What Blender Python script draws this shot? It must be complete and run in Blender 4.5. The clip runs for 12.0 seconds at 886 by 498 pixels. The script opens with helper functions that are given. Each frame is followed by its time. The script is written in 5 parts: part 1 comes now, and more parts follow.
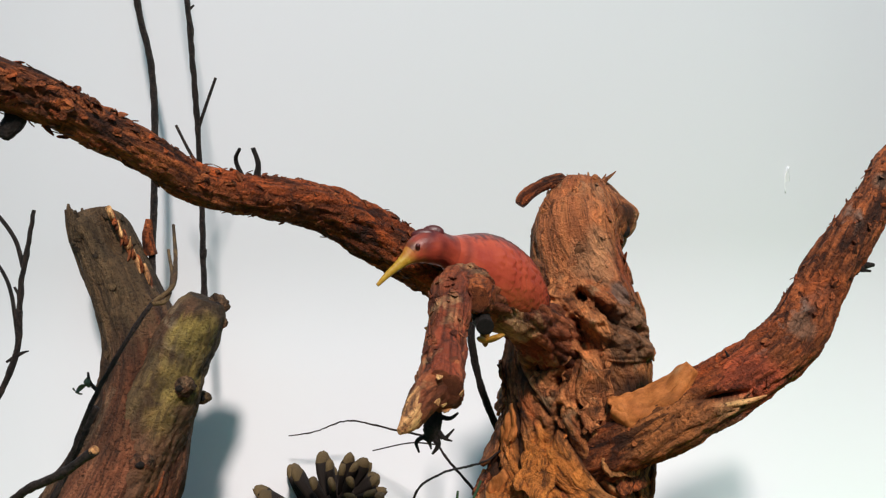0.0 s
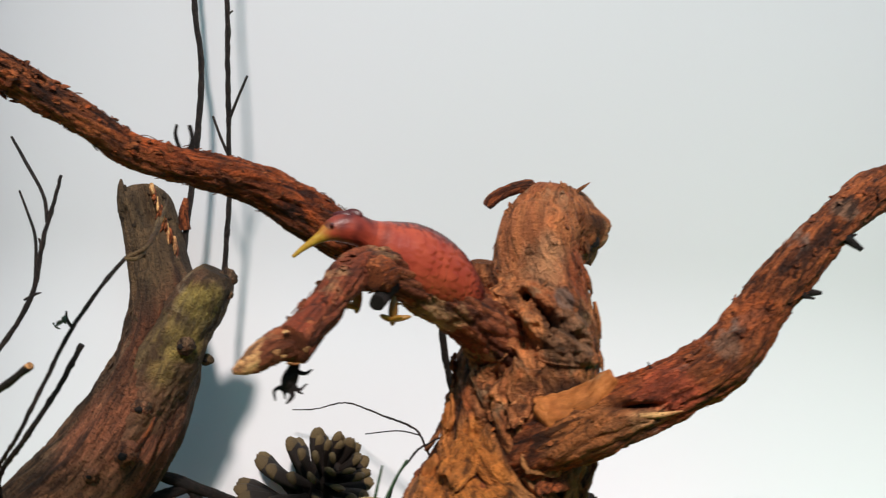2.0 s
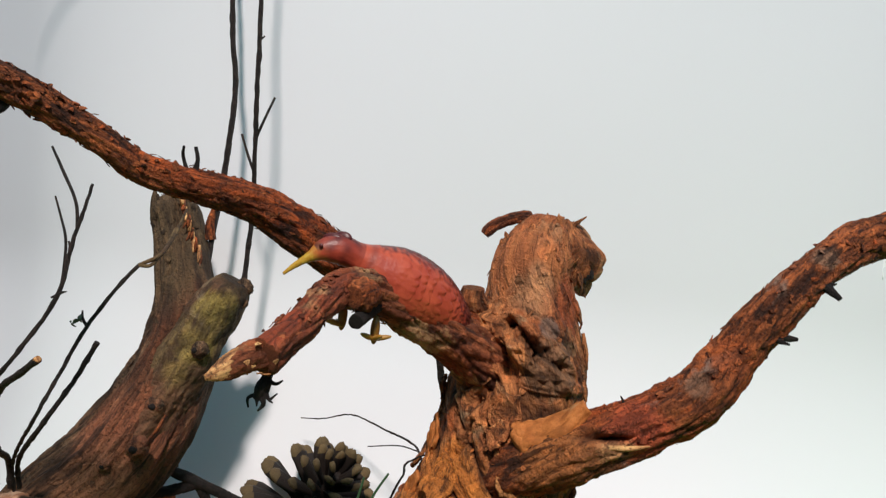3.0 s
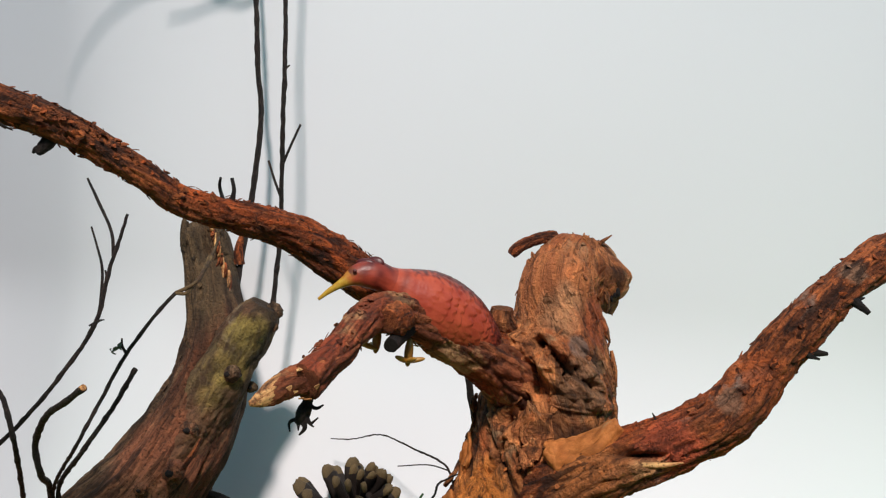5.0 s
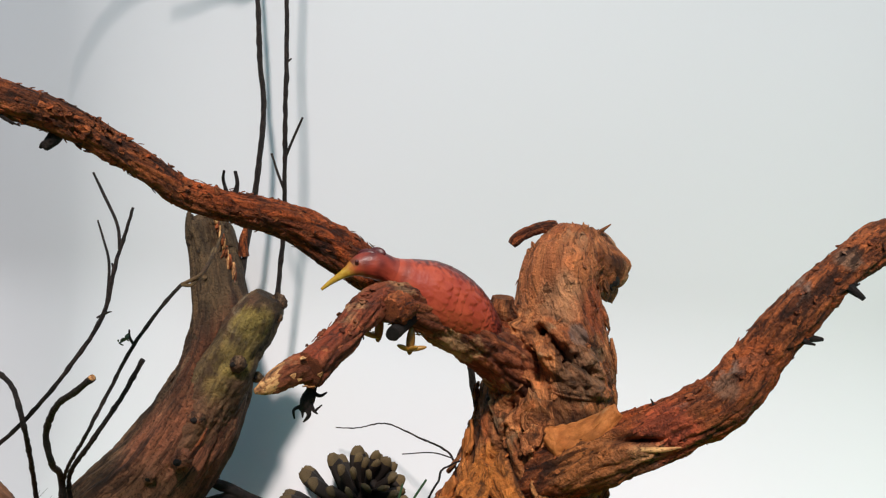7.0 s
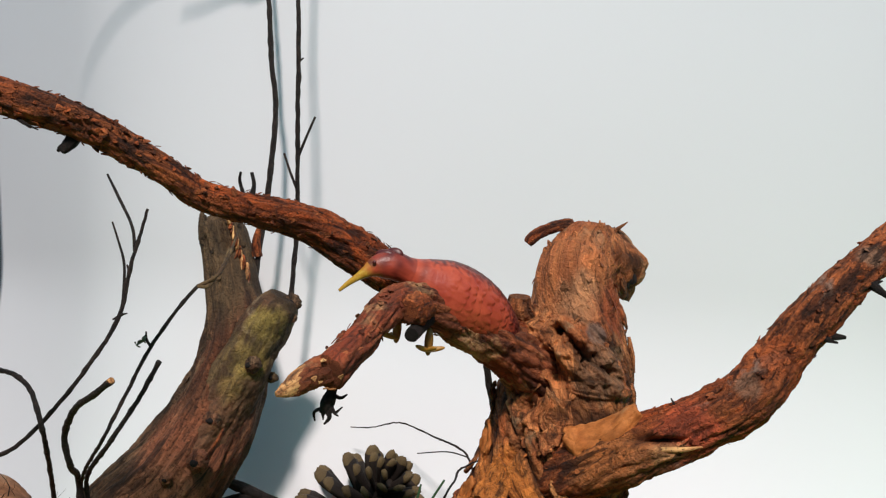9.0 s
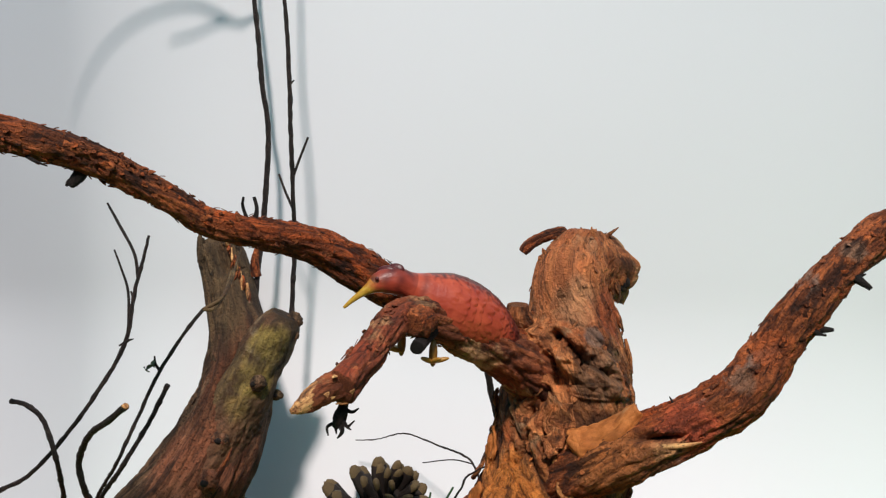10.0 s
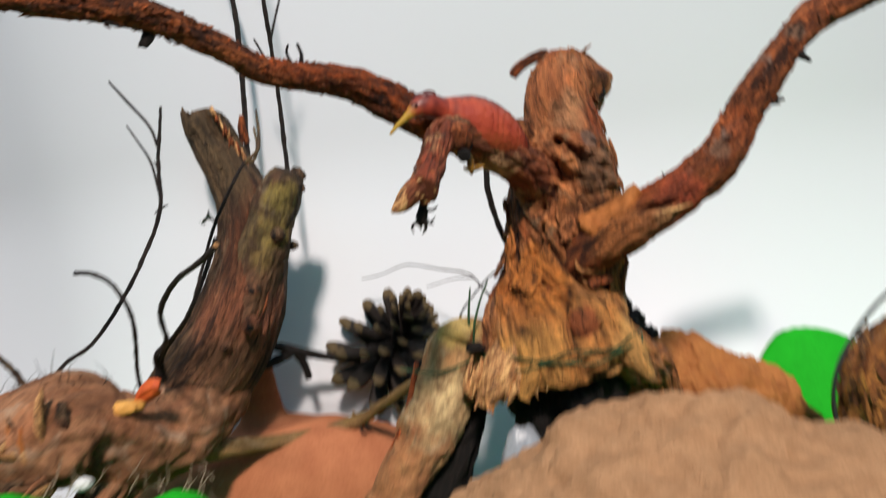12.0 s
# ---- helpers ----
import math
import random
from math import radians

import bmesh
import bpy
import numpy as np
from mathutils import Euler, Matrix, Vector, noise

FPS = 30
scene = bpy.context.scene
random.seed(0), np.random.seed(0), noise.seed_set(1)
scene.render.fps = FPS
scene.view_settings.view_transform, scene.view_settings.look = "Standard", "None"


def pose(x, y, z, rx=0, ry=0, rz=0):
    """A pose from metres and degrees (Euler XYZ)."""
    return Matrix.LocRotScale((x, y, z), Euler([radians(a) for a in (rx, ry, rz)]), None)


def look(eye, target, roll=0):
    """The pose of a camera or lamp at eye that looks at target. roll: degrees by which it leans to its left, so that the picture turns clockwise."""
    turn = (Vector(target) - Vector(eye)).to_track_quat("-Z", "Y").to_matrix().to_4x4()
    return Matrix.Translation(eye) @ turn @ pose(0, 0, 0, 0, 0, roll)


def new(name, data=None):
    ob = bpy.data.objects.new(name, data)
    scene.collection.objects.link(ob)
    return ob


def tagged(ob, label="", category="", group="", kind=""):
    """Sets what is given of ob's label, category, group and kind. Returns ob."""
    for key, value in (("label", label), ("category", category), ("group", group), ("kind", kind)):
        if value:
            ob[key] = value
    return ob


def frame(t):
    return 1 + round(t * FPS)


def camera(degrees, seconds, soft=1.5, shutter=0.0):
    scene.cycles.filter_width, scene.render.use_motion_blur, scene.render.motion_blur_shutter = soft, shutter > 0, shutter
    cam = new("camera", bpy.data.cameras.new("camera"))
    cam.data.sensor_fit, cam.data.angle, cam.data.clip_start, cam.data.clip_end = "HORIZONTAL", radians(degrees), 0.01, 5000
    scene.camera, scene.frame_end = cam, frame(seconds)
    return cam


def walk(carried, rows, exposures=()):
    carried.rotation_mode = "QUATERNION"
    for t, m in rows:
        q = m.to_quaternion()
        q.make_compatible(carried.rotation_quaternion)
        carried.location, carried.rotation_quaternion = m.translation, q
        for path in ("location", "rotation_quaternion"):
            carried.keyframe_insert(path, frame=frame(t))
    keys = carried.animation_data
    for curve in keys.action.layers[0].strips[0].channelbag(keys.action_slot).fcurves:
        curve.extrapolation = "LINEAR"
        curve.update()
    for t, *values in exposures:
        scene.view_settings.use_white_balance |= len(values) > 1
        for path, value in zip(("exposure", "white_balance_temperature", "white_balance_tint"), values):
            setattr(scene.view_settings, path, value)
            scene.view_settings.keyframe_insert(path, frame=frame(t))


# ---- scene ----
cam = camera(62.0, 12.0, soft=1.2, shutter=0.5)
PATH = [
    (0, (0.005, -0.003, 0.137), (-0.026, 1.996, 0.202), -2.9),
    (0.5, (0.006, -0.004, 0.136), (-0.025, 1.995, 0.2), -2.6),
    (1, (0.006, -0.004, 0.137), (-0.021, 1.995, 0.202), -2.7),
    (1.3, (0.017, -0.007, 0.130), (-0.101, 1.987, 0.234), -2.0),
    (1.5, (0.028, -0.011, 0.127), (-0.189, 1.974, 0.245), -0.4),
    (1.6, (0.036, -0.013, 0.125), (-0.236, 1.964, 0.258), 0.2),
    (1.8, (0.056, -0.013, 0.124), (-0.315, 1.948, 0.248), 1.9),
    (2, (0.074, -0.011, 0.125), (-0.337, 1.942, 0.253), 3.0),
    (2.2, (0.088, -0.011, 0.124), (-0.397, 1.924, 0.262), 4.3),
    (2.5, (0.094, -0.012, 0.125), (-0.428, 1.914, 0.265), 5.4),
    (3, (0.099, -0.017, 0.129), (-0.46, 1.896, 0.291), 6.6),
    (3.5, (0.094, -0.017, 0.13), (-0.472, 1.89, 0.333), 7.0),
    (3.7, (0.093, -0.02, 0.129), (-0.475, 1.886, 0.344), 6.4),
    (5.5, (0.096, -0.024, 0.131), (-0.509, 1.873, 0.319), 5.4),
    (6, (0.096, -0.025, 0.131), (-0.514, 1.871, 0.31), 5.3),
    (6.5, (0.097, -0.027, 0.131), (-0.515, 1.87, 0.304), 5.0),
    (7, (0.098, -0.027, 0.13), (-0.514, 1.869, 0.304), 5.0),
    (9, (0.094, -0.027, 0.131), (-0.535, 1.865, 0.294), 4.6),
    (9.5, (0.094, -0.03, 0.133), (-0.533, 1.86, 0.319), 4.2),
    (10, (0.093, -0.036, 0.132), (-0.508, 1.863, 0.319), 1.9),
    (10.5, (0.091, -0.041, 0.129), (-0.512, 1.858, 0.304), 1.0),
    (11, (0.088, -0.041, 0.123), (-0.5, 1.868, 0.225), 0.4),
    (11.2, (0.087, -0.044, 0.119), (-0.487, 1.871, 0.180), 0.0),
    (11.5, (0.086, -0.063, 0.109), (-0.441, 1.866, 0.069), -2.4),
    (11.6, (0.086, -0.066, 0.106), (-0.497, 1.847, 0.066), -2.6),
    (11.7, (0.077, -0.07, 0.107), (-0.492, 1.845, 0.02), -4.2),
    (11.8, (0.065, -0.074, 0.106), (-0.431, 1.861, 0.005), -4.8),
    (11.9, (0.053, -0.078, 0.107), (-0.307, 1.887, 0.021), -5.0),
    (12, (0.046, -0.09, 0.109), (-0.273, 1.878, -0.041), -6.5),
]
walk(cam, [(t, look(eye, target, roll)) for t, eye, target, roll in PATH])

# ---- light ----
world = bpy.data.worlds.new("world")
scene.world = world
world.use_nodes = True
wn = world.node_tree
sky = wn.nodes.new("ShaderNodeTexSky")
sky.sky_type, sky.sun_disc = "NISHITA", False
sky.ozone_density = 1.5
sky.sun_elevation, sky.sun_rotation = radians(44), radians(164)
wn.nodes["Background"].inputs["Strength"].default_value = 0.140
tint = wn.nodes.new("ShaderNodeMix")
tint.data_type, tint.blend_type = "RGBA", "MULTIPLY"
tint.inputs[0].default_value, tint.inputs[7].default_value = 1.0, (0.60, 1.0, 0.93, 1)
wn.links.new(sky.outputs["Color"], tint.inputs[6])
wn.links.new(tint.outputs[2], wn.nodes["Background"].inputs["Color"])
sun_data = bpy.data.lights.new("sun", "SUN")
sun_data.energy, sun_data.angle, sun_data.color = 4.0, radians(5.5), (1.0, 0.870, 0.815)
sun = new("sun", sun_data)
sun.matrix_world = look((0.24, -1.0, 1.0), (0, 0, 0))
scene.view_settings.exposure = 0.0


# ---- materials ----
def material(name):
    m = bpy.data.materials.new(name)
    m.use_nodes = True
    return m, m.node_tree.nodes, m.node_tree.links, m.node_tree.nodes["Principled BSDF"]


def ramp_node(nodes, stops):
    r = nodes.new("ShaderNodeValToRGB")
    while len(r.color_ramp.elements) < len(stops):
        r.color_ramp.elements.new(0.5)
    for e, (p, c) in zip(r.color_ramp.elements, stops):
        e.position, e.color = p, (*c, 1) if len(c) == 3 else c
    return r


def noise_node(nodes, links, coord, scale, detail=6.0, rough=0.6, warp=0.0):
    n = nodes.new("ShaderNodeTexNoise")
    n.inputs["Scale"].default_value, n.inputs["Detail"].default_value = scale, detail
    n.inputs["Roughness"].default_value, n.inputs["Distortion"].default_value = rough, warp
    links.new(coord, n.inputs["Vector"])
    return n.outputs["Fac"]


def mix_node(nodes, links, fac, a, b, blend="MIX"):
    m = nodes.new("ShaderNodeMix")
    m.data_type, m.blend_type = "RGBA", blend
    for value, socket in ((fac, m.inputs[0]), (a, m.inputs[6]), (b, m.inputs[7])):
        if isinstance(value, (int, float)):
            socket.default_value = value
        elif isinstance(value, tuple):
            socket.default_value = (*value, 1)
        else:
            links.new(value, socket)
    return m.outputs[2]


def bump_node(nodes, links, bsdf, height, strength, distance):
    b = nodes.new("ShaderNodeBump")
    b.inputs["Strength"].default_value, b.inputs["Distance"].default_value = strength, distance
    links.new(height, b.inputs["Height"])
    links.new(b.outputs["Normal"], bsdf.inputs["Normal"])


def coords(nodes, attribute=""):
    if attribute:
        a = nodes.new("ShaderNodeAttribute")
        a.attribute_name = attribute
        return a.outputs["Vector"]
    return nodes.new("ShaderNodeTexCoord").outputs["Object"]


def bark(name, dark, mid, light, accent, grey, accent_at=0.55, grey_at=0.66, fibre=420, rough=0.72, bump=0.9, spots=(), calm=0.0, peel=0.0, peel_size=230, streak=0.0):
    """Fibrous bark; the grain runs along the limb."""
    m, nodes, links, bsdf = material(name)
    g = coords(nodes, "grain")
    fine = noise_node(nodes, links, g, fibre, 7, 0.7, 0.4)
    cloud = noise_node(nodes, links, g, 95, 5, 0.6, 0.8)
    patch = noise_node(nodes, links, g, 42, 4, 0.55, 0.3)
    o = coords(nodes)
    speck = noise_node(nodes, links, o, 900, 4, 0.7)
    spread = noise_node(nodes, links, o, 60, 5, 0.6, 0.5)
    low = tuple(a + (b - a) * calm for a, b in zip(dark, mid))
    base = ramp_node(nodes, [(0.34, low), (0.45, mid), (0.57, light), (0.72, tuple(min(1, c * 1.3) for c in light))])
    links.new(fine, base.inputs[0])
    acc = ramp_node(nodes, [(accent_at - 0.05, (0, 0, 0)), (accent_at + 0.08, (1, 1, 1))])
    links.new(patch, acc.inputs[0])
    col = mix_node(nodes, links, acc.outputs[0], base.outputs[0], accent)
    col = mix_node(nodes, links, 0.55, col, base.outputs[0], "OVERLAY")
    gr = ramp_node(nodes, [(grey_at - 0.03, (0, 0, 0)), (grey_at + 0.06, (0.75, 0.75, 0.75))])
    links.new(spread, gr.inputs[0])
    col = mix_node(nodes, links, gr.outputs[0], col, grey)
    for centre, radius, tone in spots:
        far = nodes.new("ShaderNodeVectorMath")
        far.operation = "DISTANCE"
        links.new(o, far.inputs[0])
        far.inputs[1].default_value = centre
        ragged = nodes.new("ShaderNodeMath")
        ragged.operation = "MULTIPLY_ADD"
        links.new(cloud, ragged.inputs[0])
        ragged.inputs[1].default_value = -1.6 * radius
        links.new(far.outputs["Value"], ragged.inputs[2])
        edge = ramp_node(nodes, [(0.0, (0.85, 0.85, 0.85)), (0.5, (0, 0, 0))])
        size = nodes.new("ShaderNodeMath")
        size.operation = "DIVIDE"
        links.new(ragged.outputs[0], size.inputs[0])
        size.inputs[1].default_value = radius
        links.new(size.outputs[0], edge.inputs[0])
        toned = mix_node(nodes, links, 0.6, tone, base.outputs[0], "SOFT_LIGHT")
        col = mix_node(nodes, links, edge.outputs[0], col, toned)
    dk = ramp_node(nodes, [(0.36, (0.85 * (1 - calm),) * 3), (0.47, (0, 0, 0))])
    links.new(cloud, dk.inputs[0])
    col = mix_node(nodes, links, dk.outputs[0], col, dark)
    sp = ramp_node(nodes, [(0.38, (0.8 * (1 - calm),) * 3), (0.46, (0, 0, 0))])
    links.new(speck, sp.inputs[0])
    col = mix_node(nodes, links, sp.outputs[0], col, tuple(c * 0.6 for c in dark))
    height = fine
    if peel:
        scrap = noise_node(nodes, links, o, peel_size, 5, 0.6, 1.0)
        gap = noise_node(nodes, links, g, peel_size * 0.6, 5, 0.6, 1.2)
        up = ramp_node(nodes, [(0.51, (0, 0, 0)), (0.56, (peel,) * 3)])
        links.new(scrap, up.inputs[0])
        col = mix_node(nodes, links, up.outputs[0], col, (1.75, 1.72, 1.65), "MULTIPLY")
        down = ramp_node(nodes, [(0.395, (min(1, peel * 1.4),) * 3), (0.435, (0, 0, 0))])
        links.new(gap, down.inputs[0])
        col = mix_node(nodes, links, down.outputs[0], col, dark)
        step = nodes.new("ShaderNodeMath")
        step.operation = "MULTIPLY_ADD"
        links.new(up.outputs[0], step.inputs[0])
        step.inputs[1].default_value = 0.8
        links.new(fine, step.inputs[2])
        height = step.outputs[0]
    if streak:
        along = nodes.new("ShaderNodeVectorMath")
        along.operation = "MULTIPLY"
        links.new(g, along.inputs[0])
        along.inputs[1].default_value = (1, 1, 0.35)
        strands = noise_node(nodes, links, along.outputs[0], 520, 5, 0.62, 0.6)
        slit = ramp_node(nodes, [(0.385, (streak,) * 3), (0.435, (0, 0, 0))])
        links.new(strands, slit.inputs[0])
        col = mix_node(nodes, links, slit.outputs[0], col, dark)
        pale = ramp_node(nodes, [(0.55, (0, 0, 0)), (0.64, (streak * 0.8,) * 3)])
        links.new(strands, pale.inputs[0])
        col = mix_node(nodes, links, pale.outputs[0], col, (1.5, 1.5, 1.5), "MULTIPLY")
        rib_sum = nodes.new("ShaderNodeMath")
        rib_sum.operation = "MULTIPLY_ADD"
        links.new(strands, rib_sum.inputs[0])
        rib_sum.inputs[1].default_value = 1.5 * streak
        links.new(height, rib_sum.inputs[2])
        height = rib_sum.outputs[0]
    # shade painted into the colour wherever the relief folds inward
    crease_shade = nodes.new("ShaderNodeAttribute")
    crease_shade.attribute_name = "crease_shade"
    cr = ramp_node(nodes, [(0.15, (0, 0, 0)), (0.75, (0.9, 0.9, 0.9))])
    links.new(crease_shade.outputs["Fac"], cr.inputs[0])
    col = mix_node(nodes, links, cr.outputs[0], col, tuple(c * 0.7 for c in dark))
    links.new(col, bsdf.inputs["Base Color"])
    bsdf.inputs["Roughness"].default_value = rough
    bsdf.inputs["Specular IOR Level"].default_value = 0.3
    h = nodes.new("ShaderNodeMath")
    h.operation = "ADD"
    links.new(height, h.inputs[0])
    links.new(speck, h.inputs[1])
    bump_node(nodes, links, bsdf, h.outputs[0], bump, 0.0016)
    return m


def plain(name, colour, other, scale=120, fine=900, rough=0.6, bump=0.2, depth=0.0006, metal=0.0, spec=0.4, attribute="", lo=0.38, hi=0.64, vary=0.0):
    """A surface in two mottled tones with a fine relief."""
    m, nodes, links, bsdf = material(name)
    o = coords(nodes, attribute)
    a = noise_node(nodes, links, o, scale, 6, 0.6, 0.3)
    b = noise_node(nodes, links, o, fine, 5, 0.7)
    r = ramp_node(nodes, [(lo, other), (hi, colour)])
    links.new(a, r.inputs[0])
    d = ramp_node(nodes, [(0.3, tuple(c * 0.7 for c in other)), (0.55, colour)])
    links.new(b, d.inputs[0])
    col = mix_node(nodes, links, 0.4, r.outputs[0], d.outputs[0])
    if vary:
        info = nodes.new("ShaderNodeObjectInfo")
        v = ramp_node(nodes, [(0.0, (1 - vary,) * 3), (1.0, (1.0, 1.0, 1.0))])
        links.new(info.outputs["Random"], v.inputs[0])
        col = mix_node(nodes, links, 1.0, col, v.outputs[0], "MULTIPLY")
    links.new(col, bsdf.inputs["Base Color"])
    bsdf.inputs["Roughness"].default_value, bsdf.inputs["Metallic"].default_value = rough, metal
    bsdf.inputs["Specular IOR Level"].default_value = spec
    bump_node(nodes, links, bsdf, b, bump, depth)
    return m


TRUNK = bark("trunk_bark", (0.022, 0.009, 0.004), (0.335, 0.140, 0.054), (0.53, 0.270, 0.118), (0.46, 0.155, 0.050), (0.42, 0.255, 0.130), 0.57, 0.575, 170, bump=1.0, calm=0.6, peel=0.4, peel_size=150, streak=0.6, spots=(
    ((0.046, 0.246, 0.036), 0.034, (0.58, 0.30, 0.10)),
    ((0.050, 0.264, 0.150), 0.017, (0.50, 0.215, 0.095)), ((0.056, 0.262, 0.140), 0.009, (0.52, 0.31, 0.18)), ((0.068, 0.270, 0.136), 0.010, (0.38, 0.12, 0.05)), ((0.064, 0.258, 0.127), 0.004, (0.22, 0.19, 0.17)), ((0.030, 0.252, 0.062), 0.018, (0.55, 0.23, 0.055)), ((0.052, 0.241, 0.045), 0.007, (0.30, 0.100, 0.050)),
    ((0.060, 0.250, 0.064), 0.011, (0.46, 0.25, 0.11)), ((0.076, 0.260, 0.026), 0.020, (0.68, 0.43, 0.18)), ((0.020, 0.228, 0.018), 0.020, (0.68, 0.40, 0.14)), ((0.030, 0.236, 0.034), 0.012, (0.60, 0.35, 0.12)), ((0.066, 0.256, 0.112), 0.010, (0.26, 0.17, 0.105))))
LIMB = bark("limb_bark", (0.011, 0.004, 0.002), (0.225, 0.074, 0.024), (0.42, 0.165, 0.058), (0.46, 0.125, 0.030), (0.34, 0.26, 0.20), 0.55, 0.66, 300, calm=0.3, peel=0.55, peel_size=260, streak=0.35, spots=(
    ((0.0720, 0.2380, 0.0830), 0.0130, (0.46, 0.22, 0.085)), ((0.0860, 0.2370, 0.0860), 0.0070, (0.40, 0.20, 0.09)),
    ((0.0978, 0.2332, 0.0965), 0.0105, (0.47, 0.130, 0.066)), ((0.1150, 0.2351, 0.1141), 0.0040, (0.31, 0.20, 0.135)), ((0.0918, 0.2323, 0.0890), 0.0060, (0.5010, 0.3310, 0.1794)), ((0.1516, 0.2451, 0.1605), 0.0040, (0.34, 0.24, 0.17)), ((0.1243, 0.2378, 0.1244), 0.007, (0.4206, 0.1391, 0.0446))))
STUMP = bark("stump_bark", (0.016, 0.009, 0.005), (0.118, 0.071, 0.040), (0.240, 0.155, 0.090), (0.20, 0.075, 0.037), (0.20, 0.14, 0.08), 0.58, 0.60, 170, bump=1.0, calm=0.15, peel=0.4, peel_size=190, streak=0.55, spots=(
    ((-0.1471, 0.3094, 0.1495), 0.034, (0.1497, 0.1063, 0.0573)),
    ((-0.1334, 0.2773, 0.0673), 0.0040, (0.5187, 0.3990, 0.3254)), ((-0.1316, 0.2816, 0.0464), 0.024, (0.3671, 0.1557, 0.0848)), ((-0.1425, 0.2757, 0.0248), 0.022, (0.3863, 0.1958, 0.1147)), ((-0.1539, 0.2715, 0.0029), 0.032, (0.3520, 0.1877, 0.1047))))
DUSTY = bark("log_bark", (0.09, 0.045, 0.026), (0.27, 0.140, 0.074), (0.36, 0.205, 0.115), (0.30, 0.135, 0.066), (0.34, 0.22, 0.14), 0.56, 0.60, 120, rough=0.9, bump=0.3, calm=0.55, peel=0.25, peel_size=130)
NUB = bark("nub_bark", (0.030, 0.018, 0.010), (0.112, 0.070, 0.035), (0.205, 0.145, 0.072), (0.15, 0.080, 0.044), (0.20, 0.145, 0.085), 0.55, 0.63, 110, bump=0.7, calm=0.3, peel=0.35, peel_size=170, spots=(
    ((-0.1010, 0.2950, 0.1150), 0.0100, (0.36, 0.290, 0.095)), ((-0.1070, 0.2905, 0.0990), 0.0100, (0.37, 0.290, 0.098)), ((-0.1140, 0.2860, 0.0830), 0.0075, (0.32, 0.235, 0.09)),
    ((-0.1194, 0.2871, 0.0516), 0.026, (0.2148, 0.1113, 0.0633)), ((-0.0993, 0.3069, 0.1301), 0.008, (0.0473, 0.0286, 0.0153)), ((-0.1141, 0.3005, 0.1064), 0.007, (0.3748, 0.3064, 0.1301))))
STEM = bark("stem_bark", (0.05, 0.028, 0.014), (0.23, 0.145, 0.068), (0.34, 0.225, 0.11), (0.22, 0.16, 0.05), (0.30, 0.21, 0.12), 0.55, 0.6, 160, bump=0.5, calm=0.4)
LEG = bark("leg_bark", (0.11, 0.062, 0.030), (0.42, 0.300, 0.168), (0.58, 0.450, 0.270), (0.46, 0.26, 0.125), (0.50, 0.43, 0.26), 0.57, 0.56, 110, bump=0.8, calm=0.45, streak=0.35, spots=(((-0.042, 0.228, -0.030), 0.032, (0.42, 0.180, 0.085)), ((-0.006, 0.250, 0.046), 0.010, (0.55, 0.41, 0.15))))
FLAP = bark("flap_bark", (0.14, 0.055, 0.018), (0.43, 0.190, 0.056), (0.52, 0.250, 0.085), (0.50, 0.185, 0.048), (0.40, 0.25, 0.12), 0.56, 0.70, 200, bump=0.3, calm=0.7)
STUB = bark("stub_bark", (0.030, 0.010, 0.005), (0.21, 0.068, 0.028), (0.35, 0.140, 0.060), (0.27, 0.070, 0.030), (0.46, 0.26, 0.12), 0.57, 0.56, 150, bump=0.7, calm=0.6, peel=0.5, peel_size=170, streak=0.35)
PALE = bark("pale_wood", (0.12, 0.055, 0.025), (0.42, 0.235, 0.105), (0.62, 0.41, 0.21), (0.46, 0.23, 0.09), (0.42, 0.34, 0.24), 0.6, 0.7, 600, bump=0.4)
TWIG = bark("twig_bark", (0.012, 0.009, 0.008), (0.035, 0.024, 0.020), (0.075, 0.05, 0.04), (0.055, 0.03, 0.025), (0.12, 0.1, 0.085), 0.6, 0.68, 700, rough=0.6)
ROOT = bark("root_bark", (0.010, 0.008, 0.007), (0.022, 0.016, 0.014), (0.045, 0.03, 0.024), (0.03, 0.02, 0.015), (0.06, 0.05, 0.04), 0.6, 0.7, 700)
WALL, wall_nodes, wall_links, wall_bsdf = material("white_panel")
wall_tone = ramp_node(wall_nodes, [(0.3, (0.782, 0.800, 0.830)), (0.7, (0.794, 0.812, 0.842))])
wall_links.new(noise_node(wall_nodes, wall_links, coords(wall_nodes), 4, 3, 0.5), wall_tone.inputs[0])
wall_links.new(wall_tone.outputs[0], wall_bsdf.inputs["Base Color"])
wall_bsdf.inputs["Roughness"].default_value, wall_bsdf.inputs["Specular IOR Level"].default_value = 0.5, 0.3
bump_node(wall_nodes, wall_links, wall_bsdf, noise_node(wall_nodes, wall_links, coords(wall_nodes), 700, 3, 0.5), 0.02, 0.0002)
GROUND = plain("brown_board", (0.10, 0.065, 0.04), (0.06, 0.04, 0.027), 8, 200, 0.7, 0.2, 0.001)
# dark tone of the added walls, so they return little fill light
BLOCKER = plain("sky_blocker", (0.040, 0.054, 0.060), (0.028, 0.040, 0.044), 6, 90, 0.85, 0.3, 0.002)
WHITE_MARK = plain("white_mark", (0.93, 0.94, 0.95), (0.88, 0.90, 0.91), 80, 400, 0.4, 0.05, 0.0003)
GREEN = plain("green_plastic", (0.010, 0.36, 0.012), (0.007, 0.29, 0.009), 40, 600, 0.8, 0.15, 0.0005, spec=0.15)
ribs = GREEN.node_tree
rib = ribs.nodes.new("ShaderNodeTexWave")
